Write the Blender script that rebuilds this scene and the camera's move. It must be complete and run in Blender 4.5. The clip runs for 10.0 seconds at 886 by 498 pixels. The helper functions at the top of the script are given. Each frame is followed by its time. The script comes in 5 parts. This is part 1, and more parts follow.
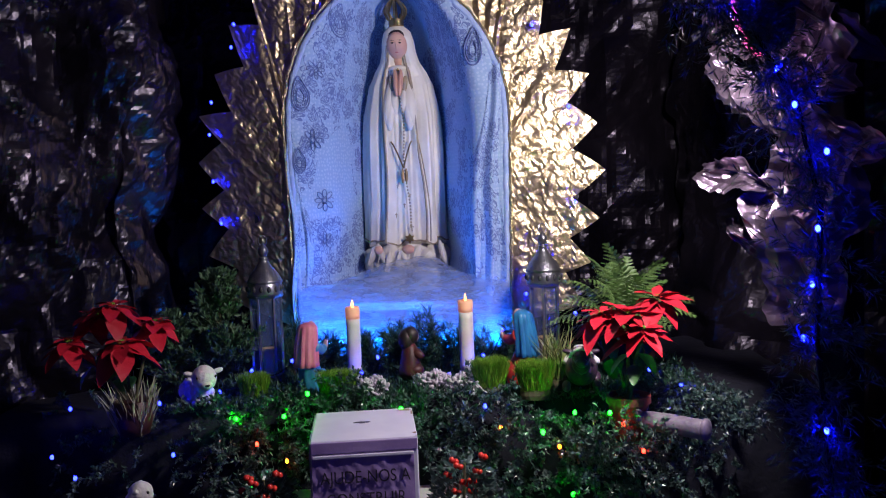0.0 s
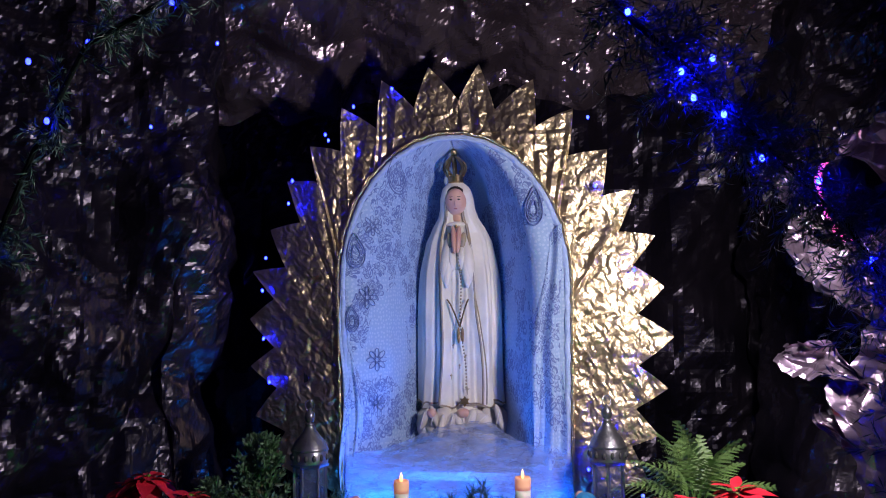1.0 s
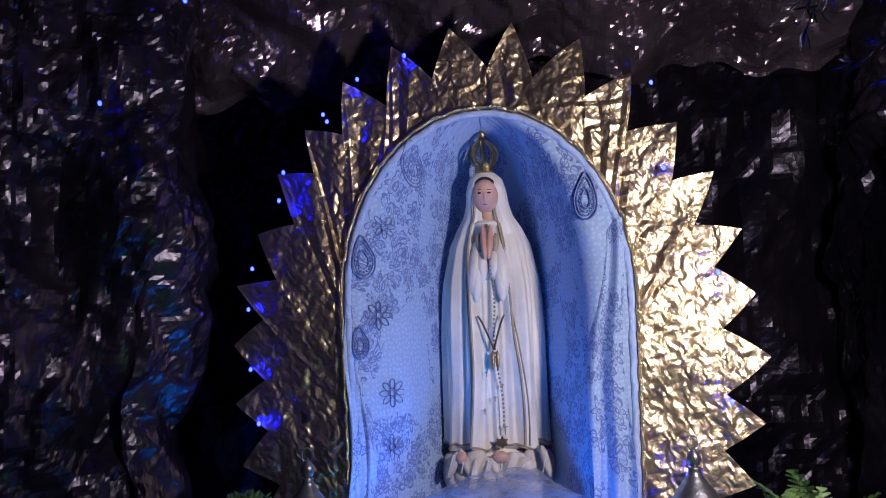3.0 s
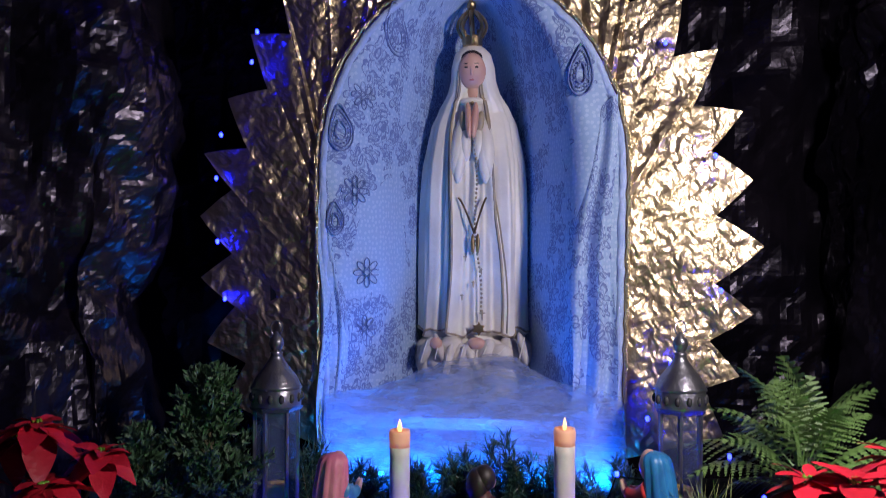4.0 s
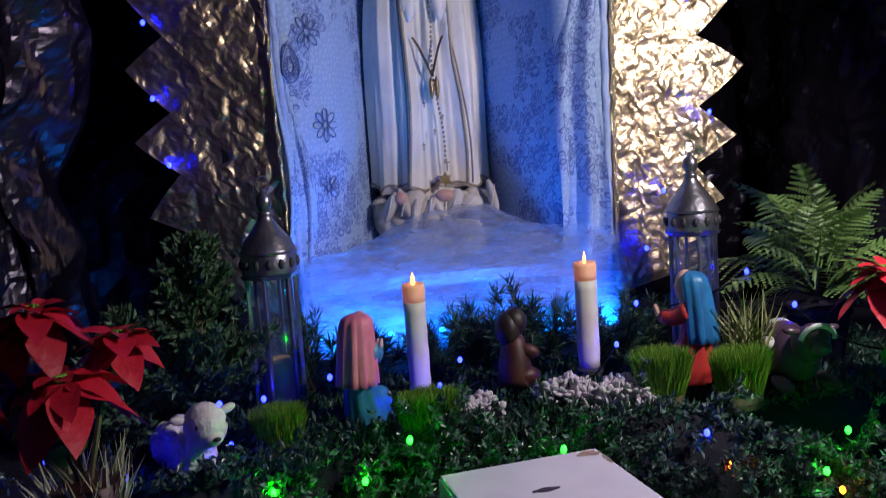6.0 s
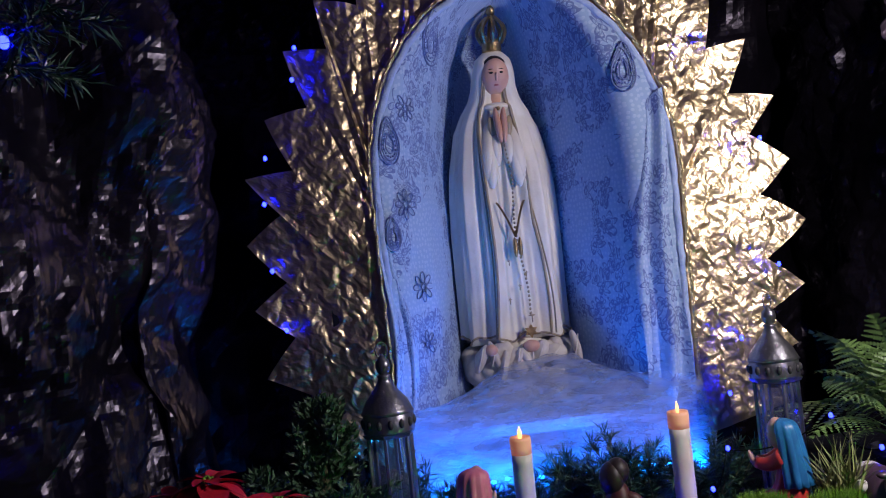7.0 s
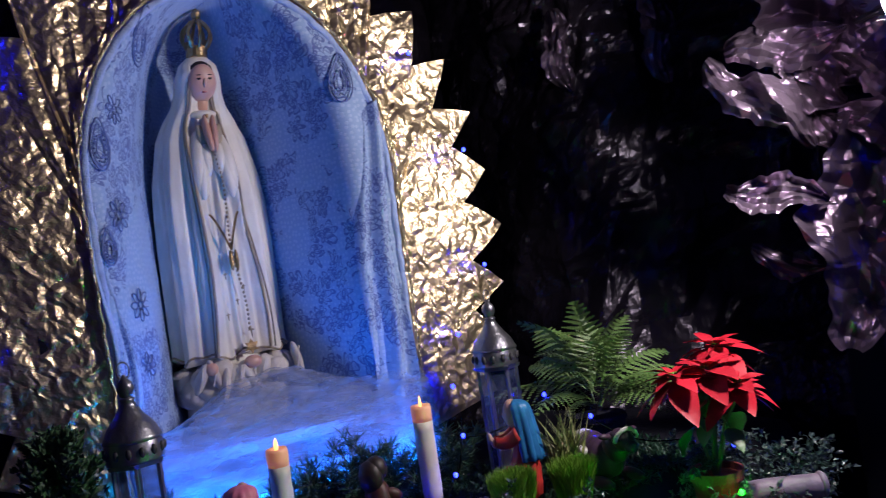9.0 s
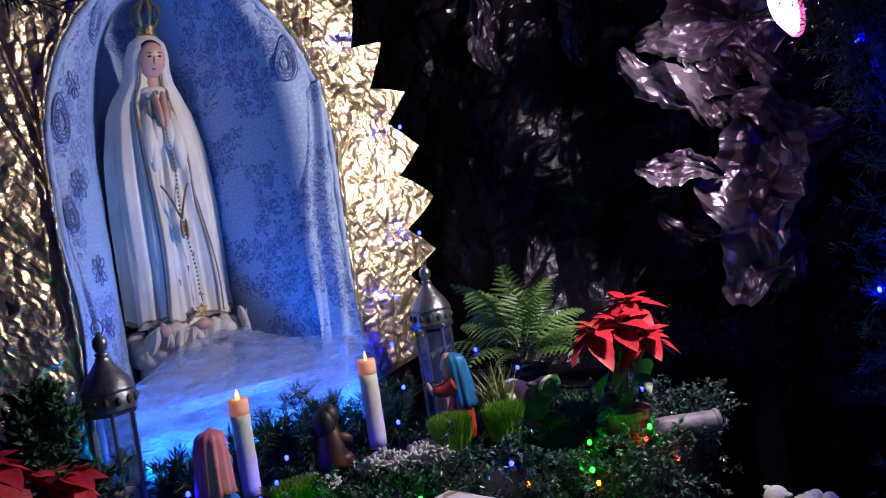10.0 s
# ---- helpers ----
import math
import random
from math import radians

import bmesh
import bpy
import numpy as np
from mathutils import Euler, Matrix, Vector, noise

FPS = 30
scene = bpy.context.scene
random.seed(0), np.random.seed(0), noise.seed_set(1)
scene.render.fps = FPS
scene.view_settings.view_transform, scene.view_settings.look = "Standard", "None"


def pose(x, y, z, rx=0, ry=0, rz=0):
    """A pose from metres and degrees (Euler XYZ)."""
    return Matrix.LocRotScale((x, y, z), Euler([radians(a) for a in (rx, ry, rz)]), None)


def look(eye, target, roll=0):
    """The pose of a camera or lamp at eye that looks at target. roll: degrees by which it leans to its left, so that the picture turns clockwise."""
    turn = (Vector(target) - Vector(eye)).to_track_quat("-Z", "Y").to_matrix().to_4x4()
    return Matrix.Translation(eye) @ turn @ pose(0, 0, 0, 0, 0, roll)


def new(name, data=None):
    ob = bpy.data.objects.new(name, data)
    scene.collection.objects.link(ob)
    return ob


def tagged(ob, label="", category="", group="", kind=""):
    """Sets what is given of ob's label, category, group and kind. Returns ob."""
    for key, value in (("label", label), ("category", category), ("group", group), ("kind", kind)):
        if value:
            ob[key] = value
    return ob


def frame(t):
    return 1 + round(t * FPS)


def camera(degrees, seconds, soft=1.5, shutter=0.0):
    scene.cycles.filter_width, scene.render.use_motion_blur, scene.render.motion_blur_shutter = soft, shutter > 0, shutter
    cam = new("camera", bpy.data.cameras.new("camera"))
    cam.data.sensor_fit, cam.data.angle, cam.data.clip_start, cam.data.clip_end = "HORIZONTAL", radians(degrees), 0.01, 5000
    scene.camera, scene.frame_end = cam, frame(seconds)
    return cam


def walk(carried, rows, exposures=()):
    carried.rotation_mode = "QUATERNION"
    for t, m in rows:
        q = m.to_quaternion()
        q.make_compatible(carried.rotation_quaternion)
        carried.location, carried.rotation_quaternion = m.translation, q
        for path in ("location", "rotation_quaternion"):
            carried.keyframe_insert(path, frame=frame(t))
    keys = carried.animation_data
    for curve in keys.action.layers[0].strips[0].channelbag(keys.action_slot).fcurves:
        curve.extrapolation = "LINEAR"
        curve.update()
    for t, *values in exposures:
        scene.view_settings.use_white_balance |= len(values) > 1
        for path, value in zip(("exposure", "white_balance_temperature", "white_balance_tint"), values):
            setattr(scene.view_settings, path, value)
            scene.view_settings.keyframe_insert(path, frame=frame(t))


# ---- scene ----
cam = camera(53.9, 10.0, soft=0.9, shutter=0.15)
PATH = [
    (0, (0.002, -0.003, 1.507), (-0.004, 1.991, 1.354), -2.1),
    (0.5, (-0.006, 0.058, 1.571), (-0.105, 2.055, 1.536), -1.5),
    (1, (0.003, 0.095, 1.594), (-0.126, 2.086, 1.735), -0.9),
    (1.5, (0.011, 0.186, 1.573), (-0.105, 2.175, 1.745), -1.5),
    (2, (-0.065, 0.282, 1.623), (-0.184, 2.276, 1.726), -2.9),
    (3.3, (-0.053, 0.582, 1.577), (-0.229, 2.564, 1.782), -1.5),
    (3.5, (-0.048, 0.601, 1.568), (-0.212, 2.586, 1.754), -0.6),
    (4, (-0.096, 0.626, 1.513), (-0.179, 2.625, 1.518), 0.2),
    (4.5, (-0.212, 0.65, 1.453), (-0.203, 2.638, 1.234), 0.2),
    (5, (-0.307, 0.683, 1.404), (-0.277, 2.646, 1.02), -0.4),
    (5.5, (-0.369, 0.771, 1.403), (-0.234, 2.726, 1.004), -1.6),
    (6, (-0.415, 0.773, 1.431), (-0.053, 2.724, 1.181), -4.1),
    (6.2, (-0.445, 0.747, 1.458), (-0.016, 2.693, 1.292), -4.7),
    (7.3, (-0.563, 0.668, 1.517), (-0.286, 2.649, 1.562), -6.3),
    (7.5, (-0.567, 0.67, 1.512), (-0.304, 2.652, 1.538), -6.3),
    (8, (-0.627, 0.666, 1.493), (-0.183, 2.615, 1.449), -5.9),
    (8.5, (-0.697, 0.735, 1.467), (0.107, 2.566, 1.437), -6.4),
    (9, (-0.768, 0.769, 1.491), (0.389, 2.401, 1.488), -8.5),
    (9.5, (-0.84, 0.713, 1.479), (0.538, 2.16, 1.394), -9.0),
    (10, (-0.913, 0.685, 1.484), (0.401, 2.19, 1.399), -8.5),
]
EXPOSURES = [(0, 0.1), (2, 0.1), (3.5, 0.0), (4.5, -0.15), (6, -0.15), (8, -0.35), (9, -0.22), (9.5, -0.25), (10, 0.0)]
walk(cam, [(t, look(eye, target, roll)) for t, eye, target, roll in PATH], EXPOSURES)

# ---------------------------------------------------------------- light
# Violet-blue background added as fill, standing in for the string lights' glow.
world = bpy.data.worlds.new("night")
scene.world = world
world.use_nodes = True
world.node_tree.nodes["Background"].inputs[0].default_value = (0.105, 0.088, 0.43, 1)
world.node_tree.nodes["Background"].inputs[1].default_value = 0.13


def lamp(name, kind, m, energy, color, **more):
    data = bpy.data.lights.new(name, kind)
    data.energy, data.color = energy, color
    for key, value in more.items():
        if key == "size":
            data.shadow_soft_size = value
        elif key == "cone":
            data.spot_size, data.spot_blend = radians(value), 0.35
    ob = new(name, data)
    ob.matrix_world = m
    return ob


LAMP = Vector((0.475, 1.37, 1.735))
AIM = Vector((-0.34, 2.22, 1.47))
lamp("flood_beam", "SPOT", look(LAMP + (AIM - LAMP).normalized() * 0.03, AIM), 31.0, (1.0, 0.90, 0.90), size=0.035, cone=168)

# ---------------------------------------------------------------- materials


def material(name, color, rough=0.5, metal=0.0, second=None, scale=8.0, bump=0.0, bump_scale=40.0, spec=0.5, blend=(0.4, 0.6),
             kind="NOISE", emit=None, power=0.0, alpha=1.0, trans=0.0, sheen=0.0, vary=0.0, island=False, sss=0.0):
    m = bpy.data.materials.new(name)
    m.use_nodes = True
    n, l = m.node_tree.nodes, m.node_tree.links
    b = n["Principled BSDF"]
    b.inputs["Base Color"].default_value = (*color, 1)
    b.inputs["Roughness"].default_value = rough
    b.inputs["Metallic"].default_value = metal
    b.inputs["Specular IOR Level"].default_value = spec
    b.inputs["Alpha"].default_value = alpha
    b.inputs["Transmission Weight"].default_value = trans
    b.inputs["Sheen Weight"].default_value = sheen
    if sss:
        b.inputs["Subsurface Weight"].default_value = sss
        b.inputs["Subsurface Radius"].default_value = (0.02, 0.012, 0.008)
        b.inputs["Subsurface Scale"].default_value = 0.5
    if emit:
        b.inputs["Emission Color"].default_value = (*emit, 1)
        b.inputs["Emission Strength"].default_value = power
    co = n.new("ShaderNodeTexCoord")
    out = None
    if second:
        t = n.new("ShaderNodeTexNoise")
        t.inputs["Scale"].default_value, t.inputs["Detail"].default_value = scale, 6
        l.new(co.outputs["Object"], t.inputs["Vector"])
        r = n.new("ShaderNodeValToRGB")
        r.color_ramp.elements[0].position, r.color_ramp.elements[1].position = blend
        r.color_ramp.elements[0].color, r.color_ramp.elements[1].color = (*color, 1), (*second, 1)
        l.new(t.outputs["Fac"], r.inputs["Fac"])
        out = r.outputs["Color"]
    if vary:
        h = n.new("ShaderNodeHueSaturation")
        if island:
            g = n.new("ShaderNodeNewGeometry")
            rnd = g.outputs["Random Per Island"]
        else:
            rnd = n.new("ShaderNodeObjectInfo").outputs["Random"]
        mp = n.new("ShaderNodeMapRange")
        mp.inputs["To Min"].default_value, mp.inputs["To Max"].default_value = 1 - vary, 1 + vary
        l.new(rnd, mp.inputs["Value"])
        l.new(mp.outputs["Result"], h.inputs["Value"])
        if out:
            l.new(out, h.inputs["Color"])
        else:
            h.inputs["Color"].default_value = (*color, 1)
        out = h.outputs["Color"]
    if out:
        l.new(out, b.inputs["Base Color"])
    if bump:
        if kind == "NOISE":
            t2 = n.new("ShaderNodeTexNoise")
            t2.inputs["Detail"].default_value = 8
            fac = t2.outputs["Fac"]
        else:
            t2 = n.new("ShaderNodeTexVoronoi")
            fac = t2.outputs["Distance"]
        t2.inputs["Scale"].default_value = bump_scale
        src = co.outputs["Object"]
        if kind != "NOISE":
            w = n.new("ShaderNodeTexNoise")
            w.inputs["Scale"].default_value, w.inputs["Detail"].default_value = bump_scale * 0.35, 3
            mix = n.new("ShaderNodeVectorMath")
            mix.operation = "MULTIPLY_ADD"
            l.new(src, w.inputs["Vector"])
            l.new(w.outputs["Color"], mix.inputs[0])
            mix.inputs[1].default_value = (0.06, 0.06, 0.06)
            l.new(src, mix.inputs[2])
            src = mix.outputs["Vector"]
        l.new(src, t2.inputs["Vector"])
        bp = n.new("ShaderNodeBump")
        bp.inputs["Strength"].default_value, bp.inputs["Distance"].default_value = bump, 0.01
        l.new(fac, bp.inputs["Height"])
        l.new(bp.outputs["Normal"], b.inputs["Normal"])
    return m


M = {
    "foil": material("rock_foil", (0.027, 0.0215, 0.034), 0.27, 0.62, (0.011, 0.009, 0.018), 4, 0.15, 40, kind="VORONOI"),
    # Same rock foil, lightened: the light on the brow is put into the colour.
    "foil_brow_lit": material("brow_foil_lit", (0.16, 0.125, 0.155), 0.20, 0.7, (0.075, 0.056, 0.075), 4, 0.15, 40, kind="VORONOI"),
    # Rock foil again in a lighter pinkish tone: the flood lamp's light as colour.
    "foil_bright": material("rock_foil_lamplit", (0.22, 0.17, 0.235), 0.31, 0.88, (0.14, 0.105, 0.15), 6, 0.03, 60, kind="VORONOI"),
    "gold": material("gold_foil", (0.74, 0.60, 0.36), 0.34, 1.0, (0.64, 0.51, 0.32), 12, 0.10, 90, kind="VORONOI"),
    "gold_cord": material("gold_cord", (0.80, 0.66, 0.36), 0.35, 1.0, bump=0.8, bump_scale=160),
    "plaster": material("painted_plaster", (0.76, 0.73, 0.66), 0.45, 0, (0.66, 0.63, 0.57), 14, 0.12, 90),
    "skin": material("painted_skin", (0.62, 0.37, 0.29), 0.4, 0, (0.56, 0.31, 0.25), 30),
    "lip": material("painted_lip", (0.45, 0.14, 0.13), 0.4),
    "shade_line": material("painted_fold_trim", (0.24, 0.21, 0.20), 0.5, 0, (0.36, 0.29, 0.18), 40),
    "gilt": material("gilt_metal", (0.50, 0.36, 0.19), 0.34, 1.0, (0.34, 0.24, 0.13), 50, 0.2, 120),
    "hair": material("painted_hair", (0.016, 0.010, 0.009), 0.5, 0, (0.026, 0.016, 0.013), 60),
    "cloud": material("painted_cloud", (0.70, 0.66, 0.60), 0.5, 0, (0.52, 0.48, 0.44), 18, 0.2, 60),
    "wax": material("white_wax", (0.78, 0.74, 0.64), 0.45, 0, (0.70, 0.66, 0.58), 25, 0.08, 40, sss=0.25),
    "wax_lit": material("glowing_wax", (0.80, 0.50, 0.32), 0.5, emit=(1.0, 0.28, 0.10), power=0.26),
    "wax_yellow": material("yellow_wax", (0.62, 0.42, 0.12), 0.5, 0, (0.50, 0.33, 0.09), 20),
    "flame": material("led_flame", (1.0, 0.7, 0.4), 0.4, emit=(1.0, 0.45, 0.12), power=2.5),
    "dark_metal": material("lantern_metal", (0.34, 0.34, 0.37), 0.33, 0.9, (0.22, 0.22, 0.25), 14, 0.2, 50),
    "bead_metal": material("lantern_hole", (0.03, 0.03, 0.035), 0.6),
    "glass": material("lantern_glass", (0.10, 0.13, 0.25), 0.05, 0, alpha=0.16, spec=1.0),
    "cloth_dark": material("table_cloth", (0.012, 0.013, 0.020), 0.8, 0, (0.020, 0.020, 0.032), 9, 0.4, 60, spec=0.12),
    "cloth_white": material("stand_cloth", (0.62, 0.60, 0.60), 0.8, 0, (0.50, 0.47, 0.45), 9, 0.3, 60),
    "ground": material("ground", (0.05, 0.048, 0.05), 0.9, 0, (0.09, 0.085, 0.08), 5, 0.5, 30),
    "paper": material("box_paper", (0.62, 0.60, 0.70), 0.6, 0, (0.55, 0.53, 0.64), 11, 0.06, 30),
    "film": material("box_wrap", (0.32, 0.23, 0.46), 0.28, 0, (0.25, 0.17, 0.38), 16, 0.5, 14),
    "worn": material("worn_card", (0.20, 0.12, 0.09), 0.8, 0, (0.34, 0.24, 0.20), 60),
    "ink": material("black_ink", (0.025, 0.02, 0.04), 0.5),
    "leaf": material("garland_leaf", (0.030, 0.066, 0.052), 0.30, 0, (0.072, 0.105, 0.098), 40, vary=0.6, island=True),
    "leaf_pine": material("pine_needle", (0.018, 0.060, 0.035), 0.45, 0, vary=0.4, island=True),
    "leaf_bush": material("cypress_leaf", (0.045, 0.105, 0.040), 0.5, 0, (0.06, 0.12, 0.06), 20, vary=0.4, island=True),
    "fern": material("fern_green", (0.095, 0.19, 0.045), 0.5, 0, (0.14, 0.25, 0.07), 15, vary=0.35),
    "stem": material("stem_brown", (0.10, 0.09, 0.045), 0.6),
    "red": material("bract_red", (0.54, 0.012, 0.032), 0.5, 0, (0.42, 0.008, 0.024), 18, 0.25, 60, vary=0.22),
    "leaf_green": material("broad_leaf", (0.055, 0.15, 0.045), 0.4, 0, (0.09, 0.20, 0.07), 14, 0.2, 50, vary=0.3),
    "grass": material("wheat_grass", (0.15, 0.30, 0.02), 0.5, 0, (0.10, 0.24, 0.015), 30, vary=0.35, island=True),
    "straw": material("dry_grass", (0.40, 0.40, 0.26), 0.5, 0, vary=0.4, island=True),
    "terracotta": material("terracotta", (0.22, 0.040, 0.030), 0.7, 0, (0.16, 0.03, 0.025), 15, 0.2, 60),
    "wool": material("white_wool", (0.74, 0.72, 0.70), 0.7, 0, (0.62, 0.59, 0.57), 20, 0.45, 70),
    "muzzle": material("muzzle_paint", (0.70, 0.64, 0.60), 0.6),
    "eye": material("eye_paint", (0.02, 0.02, 0.02), 0.3),
    "cow": material("cow_paint", (0.055, 0.030, 0.055), 0.35, 0, (0.09, 0.05, 0.08), 18),
    "pink": material("figure_pink", (0.70, 0.22, 0.31), 0.45, 0, (0.62, 0.17, 0.26), 40),
    "blue": material("figure_blue", (0.07, 0.26, 0.48), 0.4, 0, (0.05, 0.20, 0.40), 40),
    "teal": material("figure_teal", (0.03, 0.22, 0.34), 0.4, 0, (0.02, 0.15, 0.26), 40),
    "veil_blue": material("figure_veil_blue", (0.025, 0.19, 0.42), 0.4, 0, (0.018, 0.13, 0.33), 40),
    "robe_red": material("figure_red", (0.58, 0.045, 0.035), 0.45, 0, (0.45, 0.035, 0.03), 40),
    "brown": material("figure_brown", (0.075, 0.018, 0.015), 0.5, 0, (0.04, 0.011, 0.010), 30),
    "lamb": material("lamb_paint", (0.25, 0.20, 0.26), 0.55, 0, (0.15, 0.12, 0.17), 25, 0.2, 60),
    "petal": material("white_petal", (0.56, 0.51, 0.56), 0.55, 0, (0.46, 0.40, 0.48), 30, vary=0.15, island=True),
    "berry": material("red_berry", (0.62, 0.035, 0.025), 0.25),
    "wire": material("green_wire", (0.003, 0.006, 0.004), 0.9, spec=0.1),
    "lamp_body": material("lamp_housing", (0.02, 0.02, 0.025), 0.4),
    "lamp_face": material("lamp_face", (1, 0.9, 0.95), 0.3, emit=(1.0, 0.72, 0.88), power=40.0),
    "lamp_rim": material("lamp_rim", (1, 0.3, 0.6), 0.3, emit=(1.0, 0.10, 0.35), power=2.2),
    "bulb_blue": material("bulb_blue", (0.1, 0.2, 1), 0.2, emit=(0.0030, 0.0045, 1.0), power=85.0),
    "bulb_blue_wall": material("bulb_blue_bright", (0.1, 0.2, 1), 0.2, emit=(0.0010, 0.002, 1.0), power=480.0),
    "bulb_green": material("bulb_green", (0.1, 1, 0.2), 0.2, emit=(0.0008, 1.0, 0.0012), power=210.0),
    "bulb_orange": material("bulb_orange", (1, 0.4, 0.1), 0.2, emit=(1.0, 0.08, 0.004), power=30.0),
    "bulb_red": material("bulb_red", (1, 0.1, 0.05), 0.2, emit=(1.0, 0.012, 0.006), power=30.0),
    "led": material("blue_led", (0.2, 0.6, 1), 0.3, emit=(0.02, 0.28, 1.0), power=4.0),
    "lace_line": material("lace_thread", (0.10, 0.145, 0.34), 0.8, 0, (0.17, 0.23, 0.46), 90),
    "lace_rim": material("pale_blue_fabric", (0.30, 0.42, 0.74), 0.8, 0, (0.38, 0.50, 0.8), 40, 0.5, 90),
    "backdrop": material("dark_wall", (0.008, 0.008, 0.012), 0.9, 0, (0.012, 0.012, 0.018), 4, spec=0.04),
}


def lace_material():
    """Pale lace over a blue cloth: floral rings with petals, a ground of dots, woven in."""
    m = bpy.data.materials.new("lace_on_blue")
    m.use_nodes = True
    n, l = m.node_tree.nodes, m.node_tree.links
    b = n["Principled BSDF"]
    b.inputs["Roughness"].default_value = 0.75
    b.inputs["Sheen Weight"].default_value = 0.2
    co = n.new("ShaderNodeUVMap")

    def math_(op, a, c=None, d=None):
        q = n.new("ShaderNodeMath")
        q.operation = op
        for i, v in enumerate((a, c, d)):
            if v is None:
                continue
            if isinstance(v, (int, float)):
                q.inputs[i].default_value = v
            else:
                l.new(v, q.inputs[i])
        return q.outputs[0]

    wn = n.new("ShaderNodeTexNoise")
    wn.noise_dimensions = "2D"
    wn.inputs["Scale"].default_value, wn.inputs["Detail"].default_value = 16.0, 2
    l.new(co.outputs["UV"], wn.inputs["Vector"])
    wm = n.new("ShaderNodeVectorMath")
    wm.operation = "MULTIPLY_ADD"
    wm.inputs[1].default_value = (0.045, 0.045, 0)
    l.new(wn.outputs["Color"], wm.inputs[0])
    l.new(co.outputs["UV"], wm.inputs[2])
    warped = wm.outputs["Vector"]

    def petals(scale, count, size, swing, width, offset):
        mp = n.new("ShaderNodeVectorMath")
        mp.operation = "ADD"
        mp.inputs[1].default_value = offset
        l.new(warped, mp.inputs[0])
        sc = n.new("ShaderNodeVectorMath")
        sc.operation = "SCALE"
        sc.inputs["Scale"].default_value = scale
        l.new(mp.outputs[0], sc.inputs[0])
        v = n.new("ShaderNodeTexVoronoi")
        v.voronoi_dimensions = "2D"
        v.inputs["Scale"].default_value = 1.0
        v.inputs["Randomness"].default_value = 0.75
        l.new(sc.outputs[0], v.inputs["Vector"])
        d = n.new("ShaderNodeVectorMath")
        d.operation = "SUBTRACT"
        l.new(sc.outputs[0], d.inputs[0])
        l.new(v.outputs["Position"], d.inputs[1])
        s = n.new("ShaderNodeSeparateXYZ")
        l.new(d.outputs[0], s.inputs[0])
        ang = math_("ARCTAN2", s.outputs["Y"], s.outputs["X"])
        rad = v.outputs["Distance"]
        edge = math_("MULTIPLY_ADD", math_("ABSOLUTE", math_("COSINE", math_("MULTIPLY", ang, count / 2))), swing, size)
        line = math_("LESS_THAN", math_("ABSOLUTE", math_("SUBTRACT", rad, edge)), width)
        core = math_("LESS_THAN", math_("ABSOLUTE", math_("SUBTRACT", rad, size * 0.55)), width * 0.8)
        bands = math_("GREATER_THAN", math_("SINE", math_("MULTIPLY_ADD", rad, 46.0, math_("MULTIPLY", ang, 2.0))), 0.55)
        inner = math_("MULTIPLY", bands, math_("LESS_THAN", rad, edge))
        return math_("MAXIMUM", math_("MAXIMUM", line, core), math_("MULTIPLY", inner, 0.6))

    big = petals(15.0, 6, 0.15, 0.24, 0.036, (0.3, 0.1, 0))
    small = petals(26.0, 5, 0.14, 0.26, 0.055, (0.7, 0.4, 0))
    zone = n.new("ShaderNodeTexNoise")
    zone.noise_dimensions = "2D"
    zone.inputs["Scale"].default_value, zone.inputs["Detail"].default_value = 5.0, 1
    l.new(co.outputs["UV"], zone.inputs["Vector"])
    where = math_("GREATER_THAN", zone.outputs["Fac"], 0.47)
    motif = math_("MAXIMUM", math_("MULTIPLY", big, math_("GREATER_THAN", zone.outputs["Fac"], 0.41)), math_("MULTIPLY", small, where))
    dots = n.new("ShaderNodeTexVoronoi")
    dots.voronoi_dimensions = "2D"
    dots.inputs["Scale"].default_value, dots.inputs["Randomness"].default_value = 95.0, 0.6
    l.new(co.outputs["UV"], dots.inputs["Vector"])
    dot = math_("LESS_THAN", dots.outputs["Distance"], 0.30)
    base = n.new("ShaderNodeMix")
    base.data_type = "RGBA"
    base.inputs["A"].default_value = (0.29, 0.42, 0.66, 1)
    base.inputs["B"].default_value = (0.37, 0.50, 0.72, 1)
    l.new(dot, base.inputs["Factor"])
    top = n.new("ShaderNodeMix")
    top.data_type = "RGBA"
    l.new(math_("MULTIPLY", motif, 0.85), top.inputs["Factor"])
    l.new(base.outputs["Result"], top.inputs["A"])
    top.inputs["B"].default_value = (0.09, 0.135, 0.37, 1)
    l.new(top.outputs["Result"], b.inputs["Base Color"])
    weave = n.new("ShaderNodeTexNoise")
    weave.inputs["Scale"].default_value, weave.inputs["Detail"].default_value = 30, 8
    l.new(co.outputs["UV"], weave.inputs["Vector"])
    bp = n.new("ShaderNodeBump")
    bp.inputs["Strength"].default_value, bp.inputs["Distance"].default_value = 0.35, 0.004
    l.new(math_("ADD", math_("MULTIPLY", motif, 0.7), math_("ADD", weave.outputs["Fac"], math_("MULTIPLY", dot, 0.2))), bp.inputs["Height"])
    l.new(bp.outputs["Normal"], b.inputs["Normal"])
    return m


